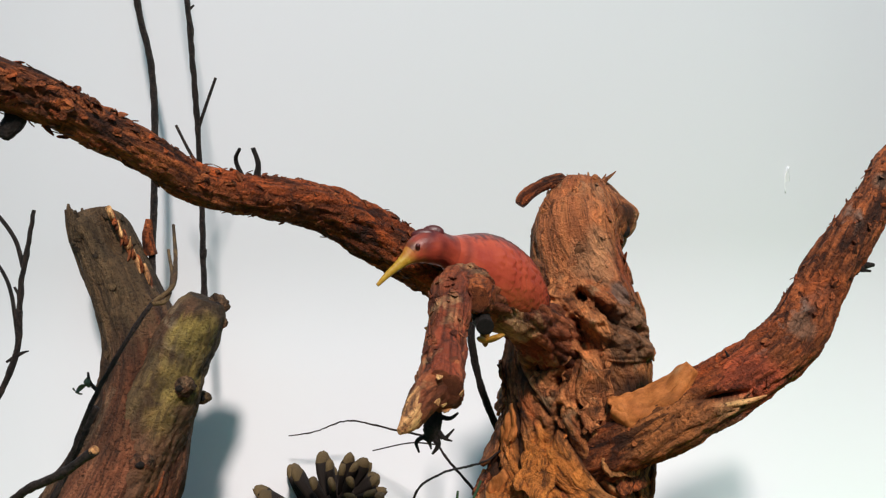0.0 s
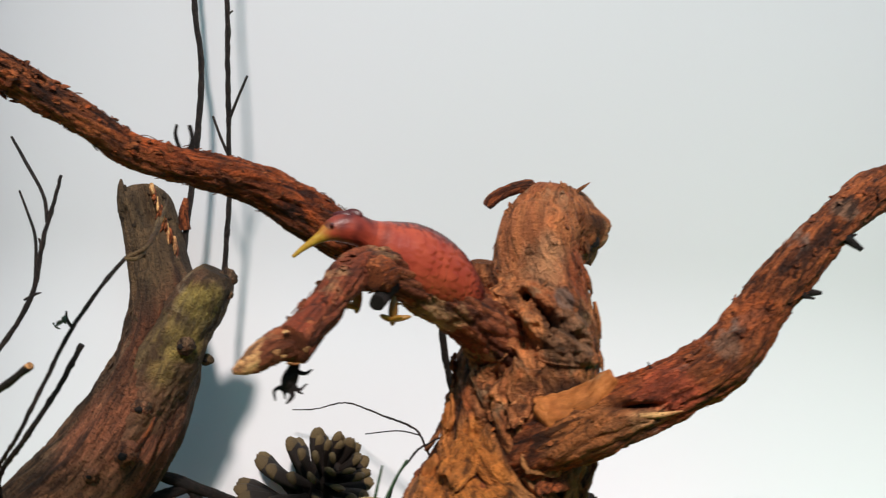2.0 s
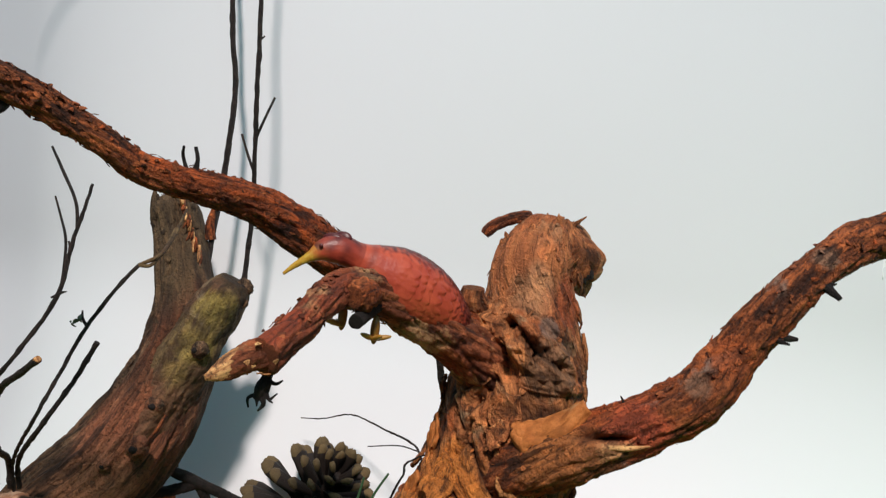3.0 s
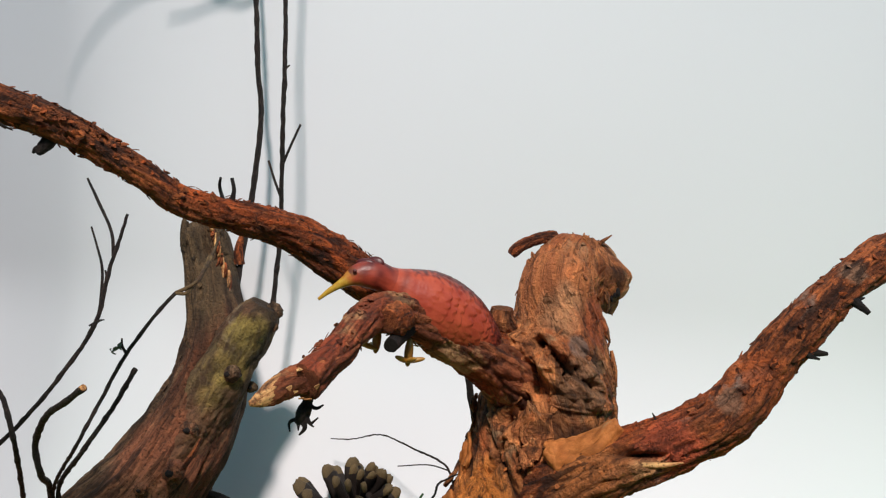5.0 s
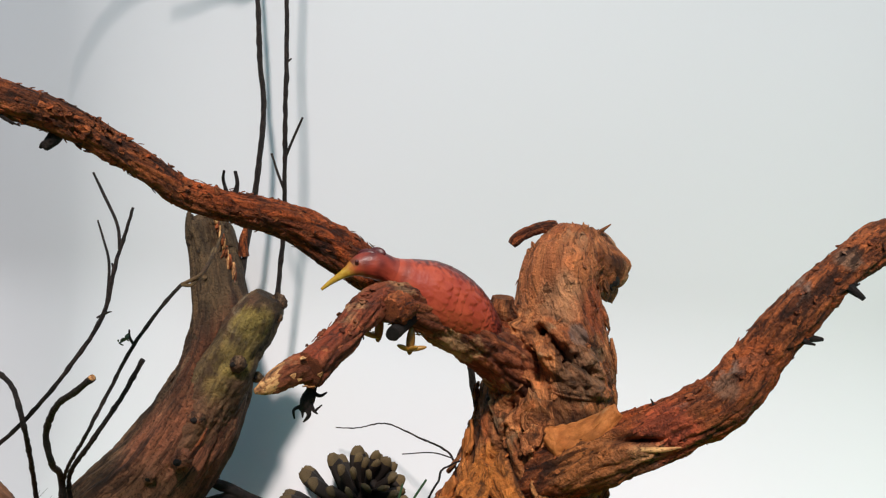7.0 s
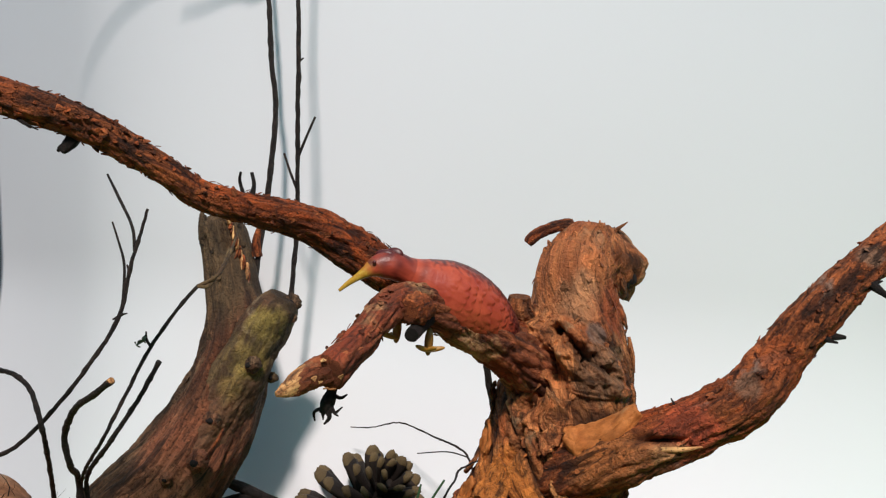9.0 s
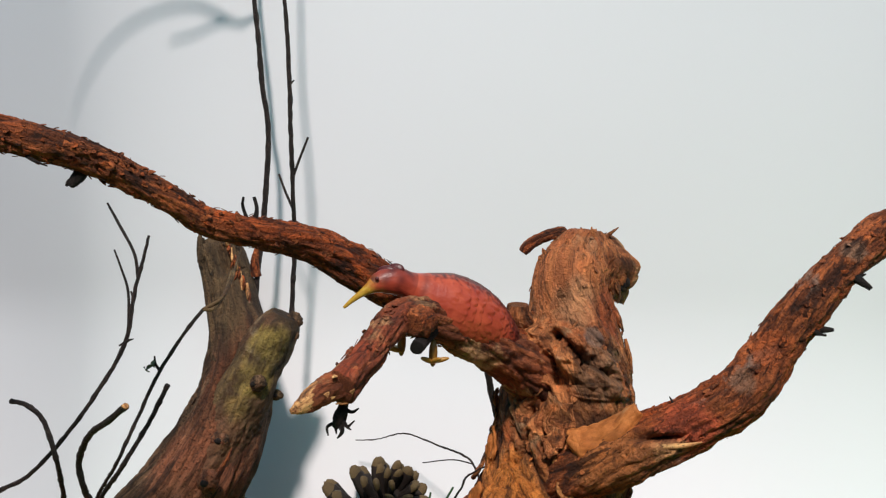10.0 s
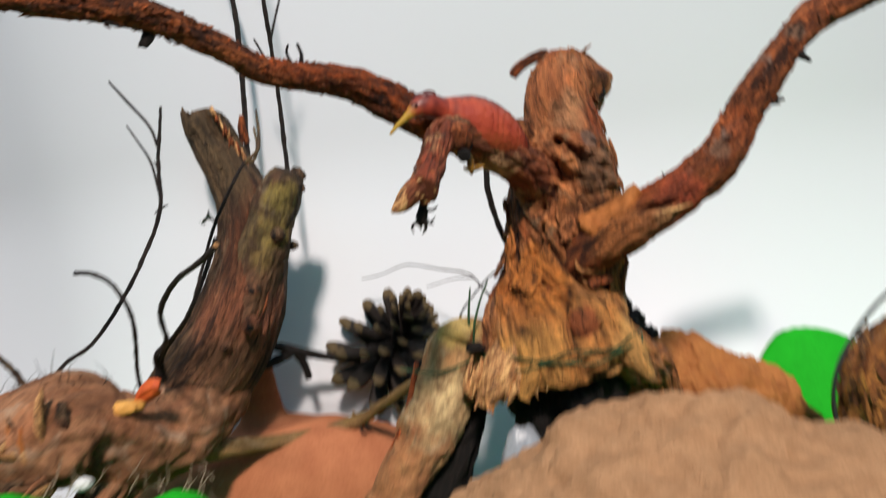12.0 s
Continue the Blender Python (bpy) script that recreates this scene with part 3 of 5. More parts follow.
# swirling folds where the left branch grows out
FOLDS = (
    ((0.0134, 0.2656, 0.0530, 0.0014), (0.0226, 0.2488, 0.0452, 0.0034), (0.0290, 0.2398, 0.0357, 0.0036), (0.0336, 0.2332, 0.0251, 0.0016)),
    ((0.0372, 0.2458, 0.0490, 0.0012), (0.0399, 0.2487, 0.0553, 0.0024), (0.0463, 0.2494, 0.0573, 0.0028), (0.0518, 0.2490, 0.0527, 0.0028), (0.0528, 0.2462, 0.0458, 0.0026), (0.0483, 0.2415, 0.0396, 0.0024), (0.0412, 0.2402, 0.0396, 0.0012)),
    ((0.0566, 0.2518, 0.0545, 0.0014), (0.0597, 0.2484, 0.0439, 0.0036), (0.0641, 0.2470, 0.0330, 0.0040), (0.0741, 0.2535, 0.0213, 0.0018)),
    ((0.0061, 0.2608, 0.0356, 0.0014), (0.0147, 0.2419, 0.0281, 0.0036), (0.0217, 0.2401, 0.0205, 0.0034), (0.0325, 0.2386, 0.0163, 0.0014)),
    ((0.0445, 0.2370, 0.0335, 0.0012), (0.0545, 0.2376, 0.0271, 0.0030), (0.0656, 0.2570, 0.0168, 0.0032), (0.0752, 0.2682, 0.0098, 0.0014)),
    ((0.0315, 0.2544, 0.0705, 0.0012), (0.0283, 0.2540, 0.0605, 0.0028), (0.0306, 0.2488, 0.0512, 0.0030), (0.0341, 0.2422, 0.0424, 0.0012)),
    ((0.0504, 0.2518, 0.0746, 0.0012), (0.0558, 0.2527, 0.0668, 0.0030), (0.0588, 0.2536, 0.0578, 0.0034), (0.0654, 0.2564, 0.0496, 0.0014)),
    ((0.0262, 0.2690, 0.1100, 0.0030), (0.0285, 0.2660, 0.1190, 0.0046), (0.0357, 0.2603, 0.1240, 0.0058), (0.0458, 0.2546, 0.1220, 0.0054), (0.0549, 0.2537, 0.1167, 0.0046), (0.0634, 0.2568, 0.1096, 0.0040), (0.0704, 0.2630, 0.1058, 0.0034), (0.0757, 0.2771, 0.1042, 0.0014)),
    ((0.0413, 0.2590, 0.1290, 0.0020), (0.0516, 0.2572, 0.1283, 0.0038), (0.0604, 0.2572, 0.1226, 0.0042), (0.0678, 0.2610, 0.1155, 0.0036), (0.0737, 0.2693, 0.1100, 0.0012)),
    ((0.0447, 0.2550, 0.1160, 0.0016), (0.0446, 0.2540, 0.1075, 0.0040), (0.0402, 0.2543, 0.0990, 0.0036), (0.0343, 0.2566, 0.0933, 0.0010)),
    ((0.0406, 0.2560, 0.1176, 0.0018), (0.0335, 0.2600, 0.1122, 0.0036), (0.0300, 0.2640, 0.1044, 0.0034), (0.0310, 0.2616, 0.0996, 0.0012)),
    ((0.0504, 0.2540, 0.1083, 0.0014), (0.0500, 0.2535, 0.1010, 0.0034), (0.0432, 0.2535, 0.0928, 0.0034), (0.0336, 0.2560, 0.0827, 0.0012)),
    ((0.0516, 0.2540, 0.1063, 0.0010), (0.0598, 0.2555, 0.1058, 0.0026), (0.0695, 0.2619, 0.1050, 0.0026), (0.0750, 0.2727, 0.1030, 0.0010)),
    ((0.0461, 0.2530, 0.0850, 0.0010), (0.0512, 0.2523, 0.0878, 0.0024), (0.0561, 0.2536, 0.0893, 0.0010)))
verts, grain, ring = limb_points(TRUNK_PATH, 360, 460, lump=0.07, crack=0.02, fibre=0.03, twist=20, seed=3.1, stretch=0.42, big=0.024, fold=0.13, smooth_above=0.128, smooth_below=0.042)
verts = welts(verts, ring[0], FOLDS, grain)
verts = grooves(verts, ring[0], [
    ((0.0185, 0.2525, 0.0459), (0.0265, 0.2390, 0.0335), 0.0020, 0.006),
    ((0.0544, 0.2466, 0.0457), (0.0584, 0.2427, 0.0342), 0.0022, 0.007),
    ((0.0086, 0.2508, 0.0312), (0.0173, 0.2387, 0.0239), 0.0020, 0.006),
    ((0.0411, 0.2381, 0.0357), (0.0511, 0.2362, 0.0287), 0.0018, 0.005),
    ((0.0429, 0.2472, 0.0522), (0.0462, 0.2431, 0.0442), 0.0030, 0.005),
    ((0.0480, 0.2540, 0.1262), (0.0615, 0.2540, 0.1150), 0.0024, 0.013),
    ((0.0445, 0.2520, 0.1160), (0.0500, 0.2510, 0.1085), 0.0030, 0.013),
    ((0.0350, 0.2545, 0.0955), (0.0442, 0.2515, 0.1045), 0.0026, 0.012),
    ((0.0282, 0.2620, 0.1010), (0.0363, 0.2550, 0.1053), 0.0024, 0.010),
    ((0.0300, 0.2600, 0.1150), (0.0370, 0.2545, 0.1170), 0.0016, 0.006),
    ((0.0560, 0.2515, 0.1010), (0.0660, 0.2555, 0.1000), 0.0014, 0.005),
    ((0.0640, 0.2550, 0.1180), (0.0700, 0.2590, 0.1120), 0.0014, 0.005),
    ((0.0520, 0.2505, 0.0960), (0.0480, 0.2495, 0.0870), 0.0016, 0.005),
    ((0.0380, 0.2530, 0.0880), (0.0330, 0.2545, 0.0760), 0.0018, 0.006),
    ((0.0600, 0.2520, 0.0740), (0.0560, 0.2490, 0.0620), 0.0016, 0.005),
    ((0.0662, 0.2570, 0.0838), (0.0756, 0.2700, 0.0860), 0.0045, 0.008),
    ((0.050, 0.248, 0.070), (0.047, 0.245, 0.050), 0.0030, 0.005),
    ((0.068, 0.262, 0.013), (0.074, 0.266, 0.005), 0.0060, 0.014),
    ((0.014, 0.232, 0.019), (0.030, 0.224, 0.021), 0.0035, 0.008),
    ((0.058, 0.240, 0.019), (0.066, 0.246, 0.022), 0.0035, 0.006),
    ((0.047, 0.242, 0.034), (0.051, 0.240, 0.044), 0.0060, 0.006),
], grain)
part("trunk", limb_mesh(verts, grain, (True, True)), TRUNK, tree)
boulder("round_knot", (0.0525, 0.2440, 0.0450), (0.0075, 0.0045, 0.0085), TRUNK, tree, "round reddish knot low on the trunk", 0.18, 0.008, 0.05, 2.7, 5)
flakes("loose_bark", TRUNK_PATH, TRUNK, tree, 260, (0.0015, 0.0055), 0.0022, 5, (0.3, 0.98), 1.0)

LEFT_PATH = [(0.0461, 0.2800, 0.1125, 0.01170), (0.0299, 0.2621, 0.1205, 0.01035), (0.0116, 0.2423, 0.1299, 0.00892), (-0.0056, 0.2260, 0.1406, 0.00798), (-0.0182, 0.2143, 0.1495, 0.00772), (-0.0311, 0.2011, 0.1565, 0.00653), (-0.0450, 0.1862, 0.1595, 0.00551), (-0.0563, 0.1735, 0.1620, 0.00475), (-0.0679, 0.1606, 0.1703, 0.00476), (-0.0815, 0.1448, 0.1783, 0.00519), (-0.0943, 0.1334, 0.1814, 0.00563), (-0.1141, 0.1226, 0.1854, 0.00548), (-0.1382, 0.1100, 0.1934, 0.00494), (-0.1799, 0.0857, 0.2106, 0.00543), (-0.2214, 0.0604, 0.2295, 0.00522)]
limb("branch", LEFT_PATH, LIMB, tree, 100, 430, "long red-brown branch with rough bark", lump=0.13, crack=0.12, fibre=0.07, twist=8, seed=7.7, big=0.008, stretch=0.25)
flakes("loose_bark", LEFT_PATH, LIMB, tree, 1000, (0.0007, 0.0028), 0.0011, 11, (0.16, 0.95))

RIGHT_PATH = [(0.0411, 0.2750, 0.0630, 0.01322), (0.0594, 0.2562, 0.0751, 0.01126), (0.0775, 0.2473, 0.0862, 0.01119), (0.0974, 0.2437, 0.0973, 0.00975), (0.1154, 0.2439, 0.1102, 0.00929), (0.1258, 0.2466, 0.1253, 0.00818), (0.1381, 0.2468, 0.1421, 0.00725), (0.1512, 0.2517, 0.1571, 0.00629), (0.1639, 0.2609, 0.1674, 0.00730), (0.1895, 0.2693, 0.1770, 0.00710), (0.2040, 0.2740, 0.1812, 0.00640), (0.2300, 0.2800, 0.1885, 0.00600)]
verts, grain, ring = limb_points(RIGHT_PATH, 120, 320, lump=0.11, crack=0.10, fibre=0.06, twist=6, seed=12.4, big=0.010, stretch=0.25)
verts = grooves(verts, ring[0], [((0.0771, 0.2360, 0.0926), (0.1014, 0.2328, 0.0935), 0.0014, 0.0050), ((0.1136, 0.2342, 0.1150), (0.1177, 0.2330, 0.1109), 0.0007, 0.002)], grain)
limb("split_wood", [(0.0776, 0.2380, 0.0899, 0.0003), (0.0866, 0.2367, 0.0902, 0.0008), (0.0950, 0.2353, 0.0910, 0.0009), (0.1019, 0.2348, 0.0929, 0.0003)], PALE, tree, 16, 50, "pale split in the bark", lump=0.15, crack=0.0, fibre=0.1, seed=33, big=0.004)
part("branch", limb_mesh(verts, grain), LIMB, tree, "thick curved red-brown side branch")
flakes("loose_bark", RIGHT_PATH, LIMB, tree, 700, (0.0008, 0.0032), 0.0011, 13, (0.08, 0.95))

STUB_PATH = [(0.0400, 0.2680, 0.1100, 0.01120), (0.0268, 0.2432, 0.1212, 0.00940), (0.0142, 0.2235, 0.1290, 0.00798), (0.0076, 0.2088, 0.1320, 0.00723), (0.0038, 0.1987, 0.1312, 0.00603), (0.0026, 0.1850, 0.1248, 0.00518), (0.0019, 0.1817, 0.1214, 0.00520), (0.0008, 0.1706, 0.1156, 0.00530), (-0.0002, 0.1616, 0.1109, 0.00540)]
limb("broken_stub", STUB_PATH, [STUB, ROOT], tree, 90, 220, "short snapped branch stub", cap_slot=0, lump=0.13, crack=0.13, fibre=0.07, twist=4, seed=20.5, big=0.008)
flakes("loose_bark", STUB_PATH, STUB, tree, 200, (0.0007, 0.0028), 0.0009, 17, (0.35, 1.0))
limb("splinter", [(0.0017, 0.1656, 0.1128, 0.0042), (-0.0029, 0.1593, 0.1103, 0.0040), (-0.0056, 0.1541, 0.1072, 0.0030), (-0.0078, 0.1501, 0.1052, 0.0010)], [STUB, PALE], tree, 48, 80, "pale split wood at the broken end", cap_slot=1, lump=0.15, crack=0.08, fibre=0.08, seed=2, big=0.005, squash=0.7)
limb("split_face", [(-0.0014, 0.1610, 0.1113, 0.0030), (-0.0044, 0.1562, 0.1090, 0.0034), (-0.0063, 0.1524, 0.1066, 0.0026), (-0.0083, 0.1494, 0.1049, 0.0008)], PALE, tree, 40, 60, "orange-tan torn inner wood", lump=0.15, crack=0.05, fibre=0.08, seed=5, big=0.004, squash=0.6)
flakes("frayed_wood", [(0.0006, 0.1628, 0.1114, 0.0052), (-0.0040, 0.1559, 0.1080, 0.0034)], PALE, tree, 10, (0.001, 0.0025), 0.0006, 43, slim=0.3)
limb("peg", [(0.0124, 0.2128, 0.1287, 0.0024), (0.0113, 0.2036, 0.1248, 0.0025), (0.0121, 0.1944, 0.1220, 0.0023)], ROOT, tree, 20, 24, "dark round cut peg under the stub", lump=0.12, crack=0, fibre=0.06, seed=6, big=0.004)
limb("knot", [(0.0106, 0.2063, 0.1315, 0.005), (0.0103, 0.1979, 0.1300, 0.0052), (0.0103, 0.1945, 0.1293, 0.0035)], [LIMB, PALE], tree, 30, 20, "sawn knot on the stub", cap_slot=0, lump=0.15, crack=0.1, fibre=0.1, seed=9, big=0.004)

root = twig_part("rootlet", [(0.0015, 0.1710, 0.1150, 0.0017), (-0.001, 0.1690, 0.1060, 0.0014), (-0.0022, 0.1685, 0.1015, 0.0019), (-0.0035, 0.1680, 0.0985, 0.0010)], ROOT, tree, 14, 40, "black ragged rootlet", 0.35, 4)
for k, line in enumerate(([(-0.001, 0.169, 0.104, 0.0009), (0.0020, 0.168, 0.1035, 0.0007), (0.0040, 0.168, 0.1047, 0.0003)],
                          [(-0.002, 0.1685, 0.102, 0.0010), (0.0005, 0.168, 0.0990, 0.0006), (0.0022, 0.167, 0.0985, 0.0003)],
                          [(-0.002, 0.1685, 0.101, 0.0010), (-0.0010, 0.168, 0.0975, 0.0008), (-0.0025, 0.168, 0.0955, 0.0003)],
                          [(-0.0035, 0.168, 0.100, 0.0009), (-0.0060, 0.168, 0.0985, 0.0006), (-0.0055, 0.168, 0.0960, 0.0003)],
                          [(0.0010, 0.168, 0.0992, 0.0006), (0.0028, 0.168, 0.1010, 0.0003)])):
    twig_part("root_hair", [(a, b, c, d * 0.75) for a, b, c, d in line], ROOT, root, 7, 14, "", 0.3, k)
shred = random.Random(6)
for k in range(9):
    x, z = -0.0028 + shred.uniform(-0.001, 0.001), shred.uniform(0.0985, 0.1025)
    dx, dz = shred.uniform(-0.0022, 0.0028), shred.uniform(-0.0038, 0.0005)
    twig_part("root_hair", [(x, 0.1682, z, 0.0007), (x + dx * 0.6, 0.1678, z + dz * 0.4, 0.0005), (x + dx, 0.1675, z + dz, 0.0002)], ROOT, root, 6, 12, "", 0.4, k + 20)

# peeling pieces on the trunk
FLAP_TOP = np.array([(0.0545, 0.2545, 0.0905), (0.0600, 0.2520, 0.0925), (0.0665, 0.2500, 0.0948), (0.0735, 0.2470, 0.0985), (0.0800, 0.2447, 0.1034)])
FLAP_LOW = np.array([(0.0560, 0.2525, 0.0862), (0.0612, 0.2485, 0.0806), (0.0672, 0.2465, 0.0822), (0.0748, 0.2443, 0.0885), (0.0814, 0.2450, 0.1005)])


def flap_at(u, v):
    k = [0, 0.25, 0.5, 0.75, 1]
    a, b = (np.array([np.interp(u, k, line[:, i]) for i in range(3)]) for line in (FLAP_TOP, FLAP_LOW))
    p = a + (b - a) * v
    p[1] += -0.0025 - 0.0030 * math.sin(math.pi * v) + 0.0010 * noise.noise(Vector((u * 6, v * 5, 2)))
    p[2] += 0.0009 * noise.noise(Vector((u * 9, v * 4, 7))) * (1 if v > 0.9 or v < 0.1 else 0.4)
    return tuple(p)


sheet("bark_flap", flap_at, 48, 26, 0.0016, FLAP, tree, "curled orange flap of peeling bark")
limb("bark_curl", [(0.0306, 0.2752, 0.1612, 0.0018), (0.0316, 0.2754, 0.1626, 0.0024), (0.0342, 0.2758, 0.1652, 0.0025), (0.0380, 0.2766, 0.1678, 0.0025), (0.0430, 0.2780, 0.1696, 0.0025), (0.0476, 0.2790, 0.1706, 0.0022), (0.0486, 0.2795, 0.1706, 0.0012)], LIMB, tree, 40, 70, "rolled strip of bark at the broken top", lump=0.25, crack=0.15, fibre=0.1, seed=31, big=0.006)
rim = random.Random(4)
for k in range(20):
    a = k / 20 * 2 * math.pi + rim.uniform(-0.1, 0.1)
    far = rim.uniform(0.005, 0.0095)
    x, y = 0.057 + far * math.cos(a), 0.2895 + far * math.sin(a)
    h = rim.uniform(0.001, 0.0055)
    limb("splinter", [(x, y, 0.162, 0.0034), (x + rim.uniform(-0.001, 0.002), y, 0.1682, 0.0024), (x + rim.uniform(-0.002, 0.006), y - rim.uniform(-0.001, 0.002), 0.1700 + h * 0.75, 0.0005)], TRUNK, tree, 12, 14, lump=0.2, crack=0.1, fibre=0.15, seed=k * 1.7, squash=0.5, big=0.006)
sheet("bark_sheet", lambda u, v: (0.0575 + 0.006 * v + u * 0.0172 * (1 - 1.25 * abs(v - 0.45)) + 0.0008 * noise.noise(Vector((u * 5, v * 9, 3))), 0.279 + 0.004 * v + 0.015 * u - 0.003 * math.sin(math.pi * v), 0.1700 - 0.0260 * v - 0.002 * u + 0.0008 * noise.noise(Vector((u * 6, v * 8, 0)))), 30, 34, 0.0032, TRUNK, tree, "torn sheet of bark at the broken top")
for k in range(6):
    x, z = 0.0660 + 0.0014 * k, 0.1462 + 0.0006 * k
    limb("splinter", [(x, 0.2890, z + 0.0030, 0.0020), (x + 0.0006, 0.2888, z, 0.0016), (x + rim.uniform(-0.001, 0.002), 0.2886, z - rim.uniform(0.001, 0.0035), 0.0004)], ROOT, tree, 10, 12, lump=0.3, crack=0.1, fibre=0.15, seed=510 + k, squash=0.6, big=0.004)
for k, (a, b, r) in enumerate((((0.069, 0.284, 0.150), (0.0705, 0.286, 0.1435), 0.0022), ((0.068, 0.280, 0.140), (0.0725, 0.281, 0.1290), 0.0026), ((0.0735, 0.280, 0.126), (0.0765, 0.280, 0.112), 0.0024), ((0.0755, 0.277, 0.108), (0.0775, 0.276, 0.100), 0.0024))):
    limb("bark_strip", [(*a, r * 0.6), (*[(p + q) / 2 for p, q in zip(a, b)], r), (*b, r * 0.3)], TRUNK, tree, 18, 30, lump=0.3, crack=0.2, fibre=0.15, seed=40 + k, squash=0.5, big=0.005)
limb("burl", [(0.036, 0.268, 0.128, 0.0040), (0.032, 0.259, 0.1335, 0.0052), (0.0325, 0.2575, 0.1385, 0.0040)], TRUNK, tree, 60, 60, "small knob behind the toy", lump=0.2, crack=0.1, fibre=0.08, seed=50, big=0.007)

# near-black cores added to fill the gap below the trunk as shade
limb("gap_shade", [(0.040, 0.276, 0.020, 0.028), (0.042, 0.284, -0.010, 0.030), (0.040, 0.288, -0.040, 0.032), (0.040, 0.292, -0.085, 0.034)], ROOT, tree, 40, 60, "near-black core standing for the shade under the trunk", lump=0.2, crack=0.1, fibre=0.08, seed=71, big=0.012)
limb("gap_shade", [(0.002, 0.268, 0.024, 0.010), (-0.010, 0.264, 0.000, 0.012), (-0.030, 0.260, -0.040, 0.014), (-0.046, 0.256, -0.084, 0.016)], ROOT, tree, 40, 60, "near-black core standing for the shade under the trunk", lump=0.2, crack=0.1, fibre=0.08, seed=72, big=0.012)
# loose plates of bark round the trunk
plates = random.Random(12)
axis, run = spline(TRUNK_PATH, 160)


def bark_plate(k):
    z0, p0 = plates.uniform(0.050, 0.096), math.radians(plates.uniform(-185, 5))
    high, wide = plates.uniform(0.008, 0.022), plates.uniform(0.16, 0.5)
    lift, slant, drop = plates.uniform(0.002, 0.0055), plates.uniform(-0.010, 0.010), plates.choice((-1, 1))
    q = plates.uniform(0, 50)

    def at(u, v):
        z = z0 + high * (v - 0.5) * drop + slant * (u - 0.5) + 0.0015 * noise.noise(Vector((u * 4, v * 4, q)))
        i = int(np.abs(axis[:, 2] - z).argmin())
        p = p0 + wide * (u - 0.5) * (0.55 + 0.45 * math.sin(math.pi * (0.15 + 0.7 * v))) + 0.10 * noise.noise(Vector((v * 3, q, u)))
        r = axis[i, 3] * 0.99 + lift * v ** 1.6 + 0.0012 * noise.noise(Vector((u * 5, v * 5, q + 9)))
        return (axis[i, 0] + r * math.cos(p), axis[i, 1] + r * math.sin(p), z)

    sheet("bark_plate", at, 16, 16, 0.0012, (TRUNK, FLAP, TRUNK, TRUNK, LIMB)[k % 5], tree)


for k in range(18):
    bark_plate(k)

# legs and base
limb("leg", [(0.004, 0.268, 0.038, 0.008), (-0.0065, 0.261, 0.0355, 0.0128), (-0.0125, 0.257, 0.029, 0.0132), (-0.0200, 0.250, 0.008, 0.0142), (-0.0315, 0.244, -0.012, 0.0130), (-0.0430, 0.239, -0.028, 0.0115), (-0.058, 0.232, -0.055, 0.012), (-0.066, 0.230, -0.083, 0.012)],
     LEG, tree, 90, 160, "pale greenish knobbly root leg", lump=0.2, crack=0.0, fibre=0.03, seed=60, big=0.016, stretch=0.8)
limb("knob", [(-0.0145, 0.256, 0.0430, 0.0036), (-0.0090, 0.2510, 0.0440, 0.0048), (-0.0030, 0.2475, 0.0432, 0.0048), (0.0008, 0.2465, 0.0420, 0.0036)], [LEG, PALE], tree, 40, 40, "cut yellowish knob on the leg", cap_slot=1, lump=0.2, crack=0.08, fibre=0.06, seed=61, big=0.006)
# near-black lump in place of the shade below the knob
boulder("hollow_shade", (0.0005, 0.2485, 0.0362), (0.0050, 0.0040, 0.0024), ROOT, tree, "near-black lump standing for the shade under the knob", 0.3, 0.004, 0.1, 2.7, 4)
limb("base_root", [(0.020, 0.247, 0.036, 0.0075), (0.013, 0.241, 0.027, 0.0080), (0.008, 0.238, 0.019, 0.0062), (0.003, 0.237, 0.011, 0.0030)], PALE, tree, 70, 110, "frayed pale wood at the base", lump=0.22, crack=0.04, fibre=0.09, seed=62, big=0.010)
for k, line in enumerate(([(0.062, 0.258, 0.054, 0.003), (0.068, 0.255, 0.038, 0.0062), (0.074, 0.256, 0.024, 0.0066), (0.080, 0.258, 0.013, 0.0030)], [(0.038, 0.246, 0.052, 0.003), (0.032, 0.241, 0.037, 0.0062), (0.027, 0.238, 0.024, 0.0064), (0.022, 0.237, 0.013, 0.0030)])):
    limb("base_root", line, TRUNK, tree, 60, 90, "smooth golden-brown swelling root", lump=0.18, crack=0.05, fibre=0.05, seed=64 + k, big=0.010)
limb("base_root", [(0.055, 0.270, 0.040, 0.015), (0.067, 0.276, 0.026, 0.014), (0.079, 0.294, 0.013, 0.012), (0.088, 0.320, 0.002, 0.011), (0.096, 0.342, -0.030, 0.011), (0.098, 0.348, -0.080, 0.011)], TRUNK, tree, 90, 140, "spreading root", lump=0.25, crack=0.16, fibre=0.08, seed=63, big=0.012)
flakes("frayed_wood", [(0.017, 0.244, 0.032, 0.0080), (0.010, 0.239, 0.021, 0.0075), (0.004, 0.237, 0.012, 0.0040)], PALE, tree, 60, (0.002, 0.005), 0.002, 23, slim=0.3)
shreds = random.Random(15)
